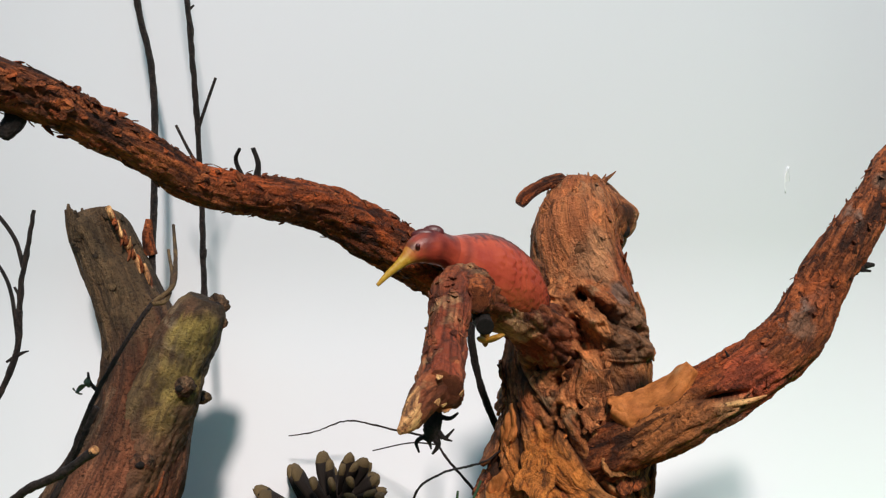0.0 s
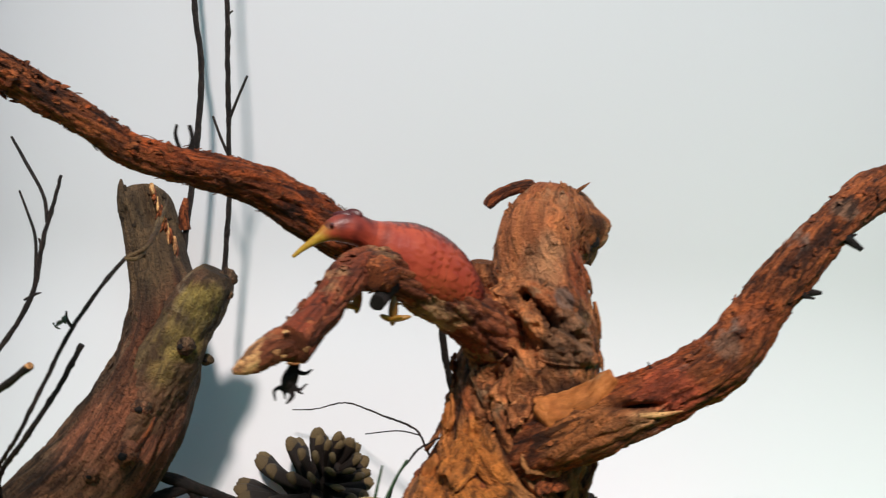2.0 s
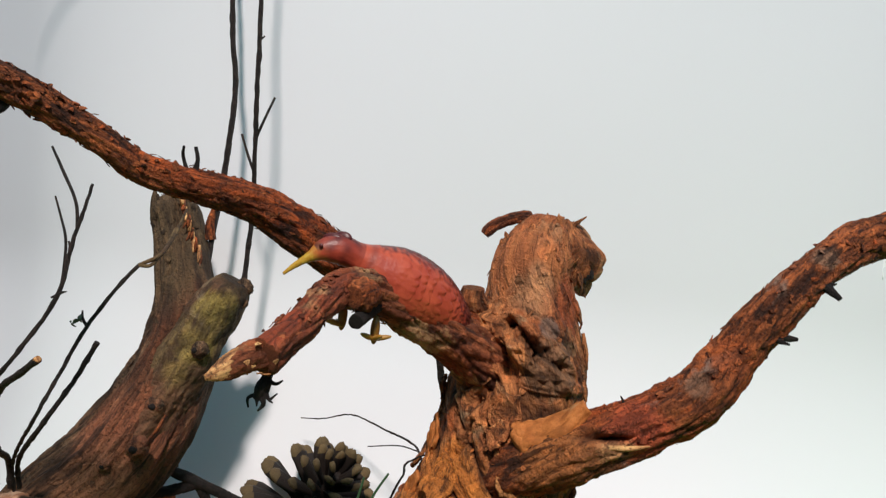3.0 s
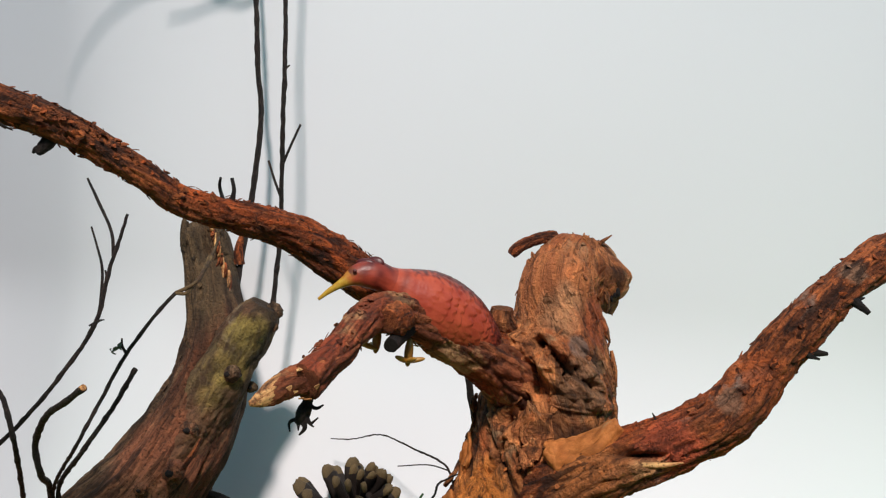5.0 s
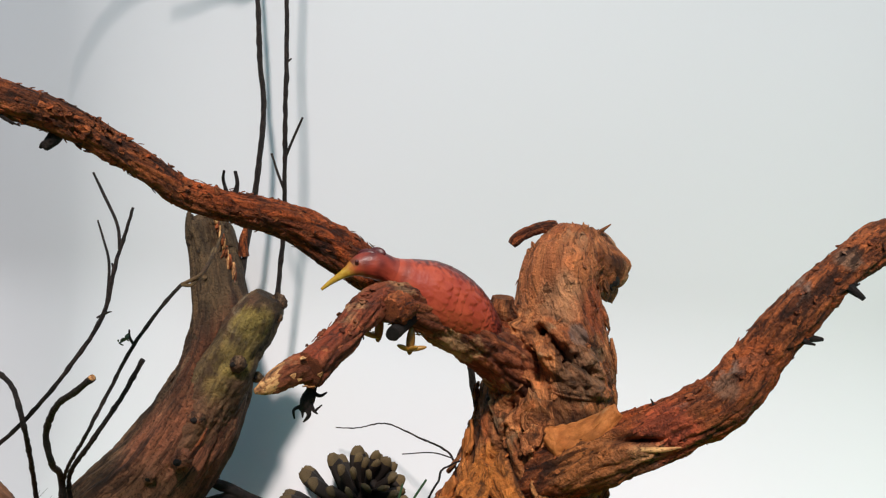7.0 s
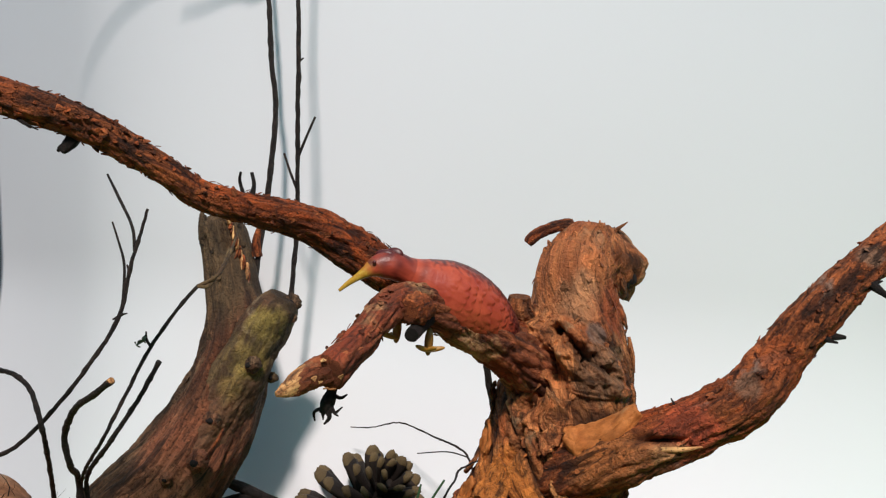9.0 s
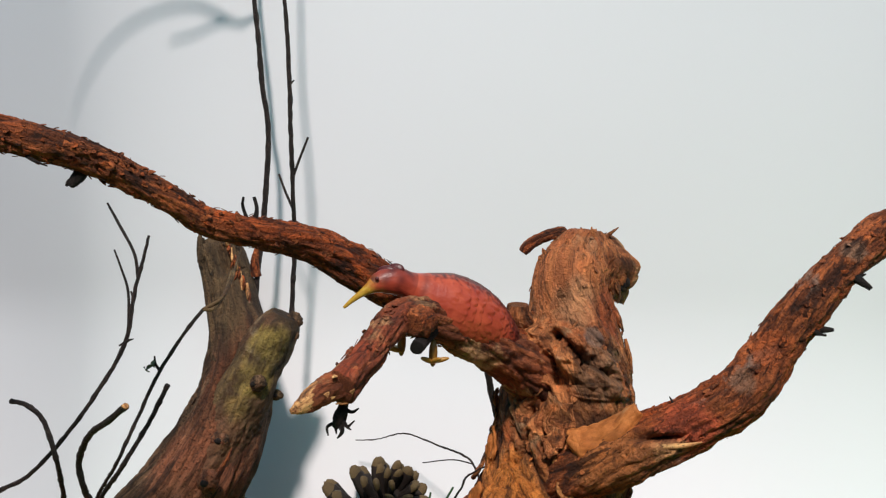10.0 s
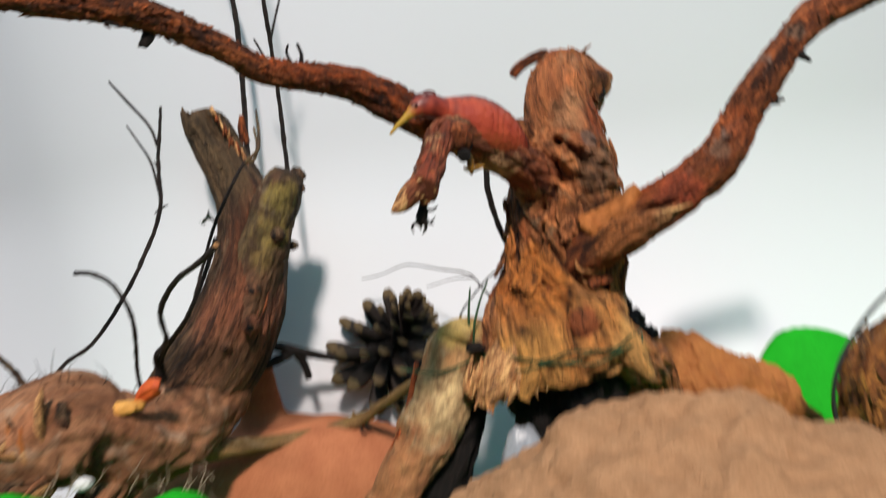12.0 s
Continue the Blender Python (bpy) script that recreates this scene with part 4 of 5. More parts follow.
for k in range(26):
    f = k / 25
    x, z, drop = -0.004 + 0.040 * f + shreds.uniform(-0.001, 0.001), 0.0235 - 0.004 * math.sin(math.pi * f) + shreds.uniform(-0.003, 0.004), shreds.uniform(0.003, 0.009)
    y = 0.2385 - 0.003 * math.sin(math.pi * f) + shreds.uniform(-0.0015, 0.001)
    limb("shred", [(x + 0.002, y + 0.006, z + 0.006, 0.0012), (x, y, z, shreds.uniform(0.0016, 0.0030)), (x - shreds.uniform(-0.002, 0.005), y + shreds.uniform(-0.002, 0.002), z - drop, 0.0004)], PALE, tree, 10, 18, lump=0.3, crack=0.1, fibre=0.15, seed=600 + k, squash=0.6, big=0.005)
for k, (x, y, z, r) in enumerate(((0.073, 0.316, 0.040, 0.0058), (0.081, 0.322, 0.030, 0.0050), (0.087, 0.330, 0.019, 0.0056), (0.077, 0.310, 0.026, 0.0070))):
    boulder("root_knob", (x, y, z), (r, r, r * 0.9), ROOT, tree, "dark crumbly root clump", 0.5, 0.008, 0.15, k * 3.3, 4)
for k, (line, words) in enumerate((
        ([(0.1330, 0.2440, 0.1350, 0.0024), (0.1372, 0.2440, 0.1330, 0.0019), (0.1410, 0.2450, 0.1326, 0.0012), (0.1447, 0.2460, 0.1324, 0.0006)], "short dark spur"),
        ([(0.1360, 0.2435, 0.1335, 0.0012), (0.1388, 0.2430, 0.1312, 0.0009), (0.1420, 0.2432, 0.1304, 0.0004)], ""),
        ([(0.1378, 0.2440, 0.1332, 0.0010), (0.1402, 0.2440, 0.1346, 0.0008), (0.1424, 0.2442, 0.1362, 0.0004)], ""),
        ([(0.1345, 0.2432, 0.1338, 0.0011), (0.1362, 0.2425, 0.1312, 0.0007), (0.1370, 0.2420, 0.1296, 0.0003)], ""),
        ([(0.1475, 0.2480, 0.1545, 0.0026), (0.1508, 0.2470, 0.1512, 0.0020), (0.1538, 0.2460, 0.1488, 0.0013), (0.1562, 0.2452, 0.1466, 0.0007)], "short dark spur"),
        ([(0.1510, 0.2470, 0.1515, 0.0010), (0.1535, 0.2470, 0.1512, 0.0006), (0.1552, 0.2470, 0.1518, 0.0002)], ""),
        ([(0.0925, 0.2400, 0.1030, 0.0008), (0.0922, 0.2398, 0.1055, 0.0005), (0.0912, 0.2396, 0.1072, 0.0002)], ""))):
    twig_part("spur", line, ROOT, tree, 10, 22, words, 0.4, k)
twig_part("spur", [(-0.0827, 0.1454, 0.1745, 0.0022), (-0.0835, 0.1442, 0.1713, 0.0018), (-0.0844, 0.1431, 0.1686, 0.0010)], ROOT, tree, 10, 20, "dark broken spur under the branch", 0.4, 5)
twig_part("spur", [(-0.0835, 0.1442, 0.1713, 0.0012), (-0.0853, 0.1433, 0.1699, 0.0009), (-0.0861, 0.1431, 0.1687, 0.0004)], ROOT, tree, 8, 14, "", 0.4, 6)
twig_part("spur", [(-0.0916, 0.1330, 0.1760, 0.0007), (-0.0880, 0.1326, 0.1743, 0.0005), (-0.0840, 0.1333, 0.1729, 0.0002)], ROOT, tree, 7, 20, "", 0.3, 7)
twig_part("spur", [(-0.0483, 0.1850, 0.1634, 0.0008), (-0.0497, 0.1837, 0.1686, 0.0006), (-0.0478, 0.1810, 0.1708, 0.0004)], ROOT, tree, 7, 20, "", 0.3, 8)
twig_part("spur", [(-0.0449, 0.1844, 0.1629, 0.0010), (-0.0440, 0.1837, 0.1672, 0.0007), (-0.0450, 0.1833, 0.1713, 0.0006)], ROOT, tree, 7, 20, "", 0.4, 9)
twig_part("rootlet", [(0.012, 0.300, 0.128, 0.0016), (0.010, 0.301, 0.110, 0.0016), (0.012, 0.306, 0.094, 0.0016), (0.018, 0.312, 0.073, 0.0015), (0.026, 0.312, 0.055, 0.0012)], ROOT, tree, 12, 70, "black hanging rootlet behind the trunk", 0.2, 10)
twig_part("rootlet", [(0.028, 0.312, 0.108, 0.0007), (0.029, 0.328, 0.096, 0.0006), (0.028, 0.330, 0.082, 0.0006), (0.030, 0.322, 0.066, 0.0005)], ROOT, tree, 7, 50, "", 0.25, 11)

# ---- the toy bird ----
def toy_bird():
    """One plain rubber shape: beak, head with a comb, feathered body and feet in one mesh."""
    path = [(-0.0166, 0.1985, 0.1345, 0.0005), (-0.0138, 0.1992, 0.1372, 0.0009), (-0.0108, 0.2000, 0.1396, 0.0013), (-0.0085, 0.2010, 0.1414, 0.0020), (-0.0055, 0.2030, 0.1436, 0.0039), (-0.0015, 0.2062, 0.1446, 0.0051), (0.0030, 0.2105, 0.1430, 0.0052),
            (0.0070, 0.2150, 0.1408, 0.0080), (0.0135, 0.2225, 0.1374, 0.0118), (0.0205, 0.2320, 0.1330, 0.0124), (0.0270, 0.2405, 0.1285, 0.0098), (0.0322, 0.2465, 0.1246, 0.0054), (0.0345, 0.2492, 0.1228, 0.0016)]
    verts, grain, (c, r, t, n, b, s) = limb_points(path, 150, 260, lump=0.03, crack=0, fibre=0.010, seed=80, squash=0.82, big=0.008)
    count, around = verts.shape[:2]
    total = s[-1]
    for i in range(count):
        f = s[i] / total
        if 0.40 < f < 0.97:
            for j in range(around):
                p = Vector(verts[i, j])
                rise = (p.z - c[i][2]) / r[i]
                u = f * 19 + 0.9 * noise.noise(Vector((f * 7, j * 0.06, 0)))
                w = j / around * 24 + 0.5 * (int(u) % 2) + 0.7 * noise.noise(Vector((f * 12, j * 0.07, 4)))
                du, dv = u % 1.0, 2 * (w % 1.0) - 1
                scallop = du / 0.9 if du < 0.9 * (0.35 + 0.65 * (1 - dv * dv)) else 0.0
                strength = min(1.0, max(0.0, (f - 0.46) * 9)) * min(1.0, max(0.15, 1.0 - 0.9 * abs(rise - 0.15)))
                verts[i, j] += (verts[i, j] - c[i]) / (np.linalg.norm(verts[i, j] - c[i]) + 1e-9) * 0.00055 * scallop * strength
    bm = limb_mesh(verts, grain)
    lay = bm.verts.layers.float_vector["grain"]
    dark = bm.verts.layers.float.new("dark")
    gold = bm.verts.layers.float.new("gold")
    for v in bm.verts:
        i = int(np.linalg.norm(c - np.array(v.co), axis=1).argmin())
        g, rise = s[i] / total, (v.co.z - c[i][2]) / r[i]
        wob = noise.noise(v.co * 300)
        streak = noise.noise(Vector((g * 60, rise * 9, 3)))
        back = (rise - (0.60 - 0.55 * max(0.0, g - 0.45))) * 3.5 + 0.7 * streak + 0.3 * wob
        tail = (g - 0.82 + 0.13 * rise) * 8 + 0.9 * streak
        head = 0.42 + 0.35 * rise + 0.7 * wob if 0.16 < g < 0.34 else 0.0
        collar = math.exp(-((g - 0.375) / 0.016) ** 2) * 0.5
        v[dark] = min(1.0, max(0.0, back if g > 0.40 else 0.0, tail, head, collar))
        v[gold] = min(1.0, max(0.0, (0.195 - g) * 12 + 0.5 * wob))

    def blob(centre, size, shade, tone, turn=None):
        made = bmesh.ops.create_icosphere(bm, subdivisions=3, radius=1)["verts"]
        for v in made:
            q = Vector([v.co[i] * size[i] for i in range(3)])
            v.co = (turn @ q if turn else q) + Vector(centre)
            v[lay], v[dark], v[gold] = v.co, shade, tone

    for x, y, z, a, h in ((-0.0036, 0.2044, 0.1478, 0.0036, 0.0020), (-0.0010, 0.2064, 0.1484, 0.0034, 0.0024)):
        blob((x, y, z), (a, 0.0013, h), 1.0, 0.0)
    blob((-0.0050, 0.1994, 0.1448), (0.0007, 0.0005, 0.0007), 1.0, 0.0)
    for foot, x, y, z in ((0, 0.0010, 0.2090, 0.1200), (1, 0.0125, 0.2100, 0.1168)):
        blob((x, y + 0.001, z + 0.003), (0.0015, 0.0018, 0.0048), 0.55, 0.8)
        for a in ((-0.9, -0.2, 0.5) if foot == 0 else (1.2, 2.4, 3.4)):
            m = Matrix.Rotation(a, 3, "Z") @ Matrix.Rotation(0.25, 3, "Y")
            d = m @ Vector((-0.0026, 0, 0))
            blob((x + d.x, y + d.y, z + d.z), (0.0036, 0.0011, 0.0009), 0.25, 0.8, m)
    return part("toy_bird", bm, RUBBER)


single(toy_bird(), "red rubber toy bird with a yellow beak on the branch", "toy")

# ---- the dead stump and its log ----
stump = thing("dead_stump", "greyish-brown weathered stump growing from a fallen log", "stump")
STUMP_PATH = [(-0.1780, 0.2760, -0.0113, 0.0200), (-0.1680, 0.2832, 0.0113, 0.0225), (-0.1505, 0.2962, 0.0332, 0.0248), (-0.1385, 0.3050, 0.0588, 0.0235), (-0.1313, 0.3104, 0.0853, 0.0200), (-0.1307, 0.3136, 0.1097, 0.0166), (-0.1388, 0.3187, 0.1317, 0.0146), (-0.1485, 0.3241, 0.1513, 0.0136), (-0.1556, 0.3256, 0.1660, 0.0124), (-0.1578, 0.3260, 0.1718, 0.0085)]
verts, grain, ring = limb_points(STUMP_PATH,
                               170, 240, lump=0.12, crack=0.06, fibre=0.035, seed=100, big=0.018, stretch=0.15)
verts = grooves(verts, ring[0], [((-0.1236, 0.2952, 0.1111), (-0.1262, 0.2930, 0.0846), 0.0018, 0.004), ((-0.1504, 0.3103, 0.1636), (-0.1368, 0.3034, 0.1314), 0.0016, 0.0025), ((-0.1564, 0.3120, 0.1591), (-0.1417, 0.3021, 0.1216), 0.0014, 0.002),
                                ((-0.1451, 0.3156, 0.1741), (-0.1403, 0.3136, 0.1585), 0.0050, 0.008), ((-0.1215, 0.2771, 0.0546), (-0.1195, 0.2762, 0.0516), 0.0035, 0.006)])
part("trunk", limb_mesh(verts, grain, (False, True), cap_out=(0, -0.004)), STUMP, stump)
limb("side_stem", [(-0.1440, 0.2990, 0.0380, 0.0180), (-0.1325, 0.3010, 0.0620, 0.0165), (-0.1212, 0.3040, 0.0860, 0.0150), (-0.1130, 0.3055, 0.1055, 0.0134), (-0.1068, 0.3060, 0.1190, 0.0120), (-0.1030, 0.3060, 0.1278, 0.0104), (-0.1012, 0.3060, 0.1316, 0.0074)], NUB, stump, 120, 190, "yellowish-green cut side stem", lump=0.16, crack=0.05, fibre=0.045, seed=101, big=0.016, stretch=0.35)
for k, (x, y, z, r, o) in enumerate(((-0.0968, 0.3102, 0.1286, 0.0045, 1), (-0.1078, 0.2950, 0.0967, 0.0046, 1), (-0.1039, 0.3082, 0.1023, 0.0026, 0), (-0.1051, 0.3106, 0.0896, 0.0030, 0), (-0.1205, 0.2778, 0.0505, 0.0052, 1), (-0.1225, 0.2880, 0.0684, 0.0040, 1), (-0.1204, 0.3020, 0.1143, 0.0030, 1), (-0.1367, 0.2766, 0.0402, 0.003, 1), (-0.0954, 0.3082, 0.1209, 0.0028, 1))):
    knot = boulder("knot", (x, y, z), (r * 1.1, r * 0.75, r * 0.95), STUMP if o else NUB, stump, "raised bark knot", 0.25, 0.004, 0.1, k * 2.1, 4)
    boulder("knot_core", (x + 0.0004, y - r * 0.62, z - 0.0003), (r * 0.42, r * 0.35, r * 0.34), ROOT, knot, "dark core", 0.3, 0.003, 0.1, k, 3)
rim = random.Random(8)
for k in range(26):
    a = k / 26 * 2 * math.pi
    x, y = -0.1572 + 0.0092 * math.cos(a), 0.3258 + 0.0092 * math.sin(a)
    low = 0.005 + 0.004 * math.cos(a) + rim.uniform(-0.001, 0.003)
    limb("splinter", [(x + 0.002, y, 0.163 - low, 0.0036), (x, y, 0.1715 - low, 0.0026), (x - 0.001 + rim.uniform(-0.001, 0.001), y, 0.1745 - low + rim.uniform(0, 0.004), 0.0007)], STUMP, stump, 10, 12, lump=0.2, crack=0.1, fibre=0.12, seed=110 + k, squash=0.6, big=0.006)
for k in range(16):
    z = 0.170 - k * 0.0022
    x = -0.1440 + 0.0011 * k + rim.uniform(-0.001, 0.0012)
    limb("splinter", [(x - 0.002, 0.318, z + 0.003, 0.0020), (x + 0.0012, 0.315, z - 0.002, 0.0015), (x + rim.uniform(0.001, 0.0035), 0.313, z + rim.uniform(-0.007, 0.003), 0.0004)], PALE if k % 3 == 0 else LIMB, stump, 9, 10, lump=0.3, crack=0.1, fibre=0.15, seed=140 + k, squash=0.6, big=0.005)
limb("bark_strip", [(-0.1106, 0.2814, 0.0661, 0.0012), (-0.1134, 0.2779, 0.0567, 0.0018), (-0.1185, 0.2764, 0.0465, 0.0014)], LIMB, stump, 14, 30, "loose reddish strip of bark", lump=0.2, crack=0.1, fibre=0.1, seed=160, squash=0.5, big=0.005)
flakes("loose_bark", STUMP_PATH, STUMP, stump, 110, (0.002, 0.005), 0.0008, 29)
rng_log = random.Random(77)
LOG = [(-0.148, 0.305, 0.018, 0.014), (-0.156, 0.285, 0.006, 0.0200), (-0.165, 0.264, 0.001, 0.0220), (-0.174, 0.247, 0.002, 0.0225), (-0.182, 0.231, 0.009, 0.0230), (-0.1895, 0.216, 0.0195, 0.0255), (-0.1955, 0.202, 0.0180, 0.0255), (-0.2000, 0.192, 0.0100, 0.0205), (-0.2015, 0.187, 0.004, 0.012)]
limb("log", LOG, DUSTY, stump, 150, 220, "fallen log with a dusty brown surface", lump=0.15, crack=0.03, fibre=0.012, seed=102, big=0.02, stretch=0.7)
limb("log_foot", [(-0.200, 0.196, 0.010, 0.016), (-0.206, 0.184, -0.010, 0.0135), (-0.209, 0.178, -0.032, 0.010)], DUSTY, stump, 70, 80, lump=0.3, crack=0.25, fibre=0.08, seed=103, big=0.012)
limb("log_foot", [(-0.176, 0.238, -0.004, 0.014), (-0.182, 0.222, -0.016, 0.011), (-0.188, 0.208, -0.030, 0.008)], DUSTY, stump, 60, 70, lump=0.25, crack=0.2, fibre=0.08, seed=104, big=0.012)
flakes("frayed_wood", [(-0.203, 0.190, 0.022, 0.012), (-0.212, 0.182, 0.006, 0.014), (-0.212, 0.180, -0.020, 0.012)], PALE, stump, 60, (0.003, 0.007), 0.002, 31, slim=0.25)
for k in range(16):
    a = rng_log.uniform(0, 2 * math.pi)
    x, z, r = -0.1985 + 0.016 * math.cos(a), 0.006 + 0.020 * math.sin(a), rng_log.uniform(0.0015, 0.0032)
    limb("splinter", [(x, 0.190, z, r * 1.5), (x + rng_log.uniform(-0.002, 0.001), 0.180, z + rng_log.uniform(-0.002, 0.002), r), (x + rng_log.uniform(-0.005, 0.002), 0.172 - rng_log.uniform(0, 0.005), z + rng_log.uniform(-0.005, 0.003), r * 0.3)], PALE if k % 3 else DUSTY, stump, 8, 10, lump=0.3, crack=0, fibre=0.15, seed=200 + k, squash=0.5, big=0.005)
# solid dark lump standing in for shade inside the broken end
boulder("hollow_shade", (-0.1995, 0.1830, 0.006), (0.010, 0.004, 0.011), STUMP, stump, "dark bark lump standing for a shaded cavity in the broken end", 0.4, 0.008, 0.1, 8.8, 4)
limb("splinter", [(-0.1780, 0.1880, 0.0460, 0.0010), (-0.1790, 0.1865, 0.0385, 0.0030), (-0.1798, 0.1860, 0.0290, 0.0026), (-0.1790, 0.1865, 0.0200, 0.0008)], PALE, stump, 16, 34, "pale upright splinter", lump=0.25, crack=0.15, fibre=0.12, seed=165, squash=0.6, big=0.005)
# two more dark lumps standing in for a shaded crack and recess
boulder("hollow_shade", (-0.1745, 0.1940, 0.0320), (0.0024, 0.0030, 0.0065), STUMP, stump, "dark bark lump standing for a shaded crack beside the splinter", 0.4, 0.006, 0.1, 3.8, 4)
boulder("hollow_shade", (-0.1920, 0.1850, 0.0280), (0.0070, 0.0040, 0.0055), STUMP, stump, "dark bark lump standing for a shaded cavity in the broken end", 0.5, 0.006, 0.1, 5.8, 4)
for k in range(12):
    x, z, h = -0.1840 - 0.0016 * k + rng_log.uniform(-0.001, 0.001), rng_log.uniform(0.008, 0.026), rng_log.uniform(0.010, 0.020)
    y = 0.1800 + 0.05 * abs(x + 0.195)
    limb("splinter", [(x, y + 0.004, z - h * 0.6, 0.0010), (x + rng_log.uniform(-0.001, 0.001), y + 0.0010, z, 0.0022), (x + rng_log.uniform(-0.002, 0.002), y + 0.001, z + h * 0.5, 0.0003)], (PALE, FLAP, DUSTY)[k % 3], stump, 10, 20, lump=0.3, crack=0.1, fibre=0.15, seed=400 + k, squash=0.6, big=0.005)
limb("stem", [(-0.162, 0.258, -0.008, 0.008), (-0.150, 0.277, -0.0155, 0.0062), (-0.138, 0.295, -0.0205, 0.0048), (-0.120, 0.313, -0.0240, 0.0041), (-0.100, 0.324, -0.0235, 0.0037), (-0.0820, 0.322, -0.0180, 0.0040), (-0.076, 0.318, -0.0150, 0.0032), (-0.060, 0.303, -0.0040, 0.0030), (-0.0366, 0.280, 0.0125, 0.0026), (-0.028, 0.268, 0.0165, 0.0018)], STEM, stump, 60, 160, "long thin greenish-brown side stem", lump=0.12, crack=0.04, fibre=0.05, seed=105, big=0.008)
for k, line in enumerate(([(-0.0820, 0.3210, -0.0200, 0.0009), (-0.0800, 0.3180, -0.0240, 0.0007), (-0.0770, 0.3170, -0.0250, 0.0004)], [(-0.0790, 0.3210, -0.0190, 0.0009), (-0.0765, 0.3180, -0.0215, 0.0007), (-0.0735, 0.3170, -0.0215, 0.0004)], [(-0.0840, 0.3220, -0.0160, 0.0016), (-0.0846, 0.3195, -0.0125, 0.0009)])):
    twig_part("spur", line, ROOT if k < 2 else STEM, stump, 8, 14, "", 0.2, 190 + k)
for k, line in enumerate(([(-0.142, 0.306, 0.040, 0.0032), (-0.134, 0.312, 0.035, 0.0029), (-0.122, 0.325, 0.0275, 0.0028), (-0.102, 0.340, 0.0170, 0.0024), (-0.086, 0.350, 0.0110, 0.0021)],
                          [(-0.146, 0.302, 0.022, 0.0034), (-0.137, 0.311, 0.0205, 0.0029), (-0.128, 0.320, 0.0215, 0.0029), (-0.119, 0.329, 0.0250, 0.0027)],
                          [(-0.119, 0.329, 0.0250, 0.0026), (-0.116, 0.333, 0.0160, 0.0025), (-0.1145, 0.335, 0.0060, 0.0022)],
                          [(-0.126, 0.318, 0.034, 0.0009), (-0.128, 0.317, 0.045, 0.0007), (-0.130, 0.316, 0.052, 0.0005)])):
    twig_part("rootlet", line, ROOT if k < 3 else STUMP, stump, 14, 50, "dark crooked side root" if k < 2 else "", 0.18, 170 + k)

# ---- twigs ----
def knuckled(line, seed):
    """A twig's line with swollen buds and slight kinks along it."""
    pick = random.Random(seed)
    q, run = spline(line, 70)
    buds = [pick.uniform(0.004, 0.012)]
    while buds[-1] < run[-1]:
        buds.append(buds[-1] + pick.uniform(0.006, 0.016))
    out = []
    for (x, y, z, r), at in zip(q, run):
        swell = sum(math.exp(-((at - b) / 0.0011) ** 2) for b in buds)
        out.append((x + pick.uniform(-0.00014, 0.00014), y, z + pick.uniform(-0.00014, 0.00014), r * (0.95 + 0.22 * min(1.0, swell))))
    return out


def twig(name, label, lines, group="dry twigs"):
    e = thing(name, label, "twig", group=group)
    for k, (kind, line, mat) in enumerate(lines):
        if kind == "stem":
            line = knuckled(line, len(label) + k)
        twig_part(kind, line, mat, e, 12 if kind == "stem" else 9, 150 if kind == "stem" else 36, "", 0.11, k * 5.1 + len(label))
    return e


twig("bare_twig", "thin dark forked twig rising from the log", [
    ("stem", [(-0.200, 0.222, 0.038, 0.0009), (-0.196, 0.226, 0.047, 0.0010), (-0.182, 0.230, 0.0555, 0.0010), (-0.165, 0.233, 0.0745, 0.0010), (-0.151, 0.2355, 0.0955, 0.0010), (-0.1415, 0.2385, 0.1160, 0.0010), (-0.1400, 0.241, 0.1410, 0.0009), (-0.1375, 0.242, 0.1550, 0.0008), (-0.1355, 0.242, 0.1650, 0.0006)], TWIG),
    ("shoot", [(-0.1395, 0.2415, 0.1460, 0.0008), (-0.1425, 0.242, 0.1560, 0.0007), (-0.1535, 0.243, 0.1705, 0.0007), (-0.1610, 0.243, 0.1805, 0.0005)], TWIG),
    ("shoot", [(-0.1408, 0.2395, 0.1220, 0.0007), (-0.1445, 0.2415, 0.1400, 0.0006), (-0.1500, 0.2425, 0.1500, 0.0005), (-0.1550, 0.243, 0.1585, 0.0004)], TWIG),
    ("spur", [(-0.1403, 0.2405, 0.1360, 0.0005), (-0.1425, 0.2412, 0.1395, 0.0004)], TWIG),
    ("spur", [(-0.1415, 0.2385, 0.1165, 0.0008), (-0.1385, 0.2380, 0.1178, 0.0005), (-0.1365, 0.238, 0.1183, 0.0002)], TWIG),
    ("spur", [(-0.1415, 0.2385, 0.1165, 0.0007), (-0.1440, 0.2380, 0.1150, 0.0004)], TWIG)])
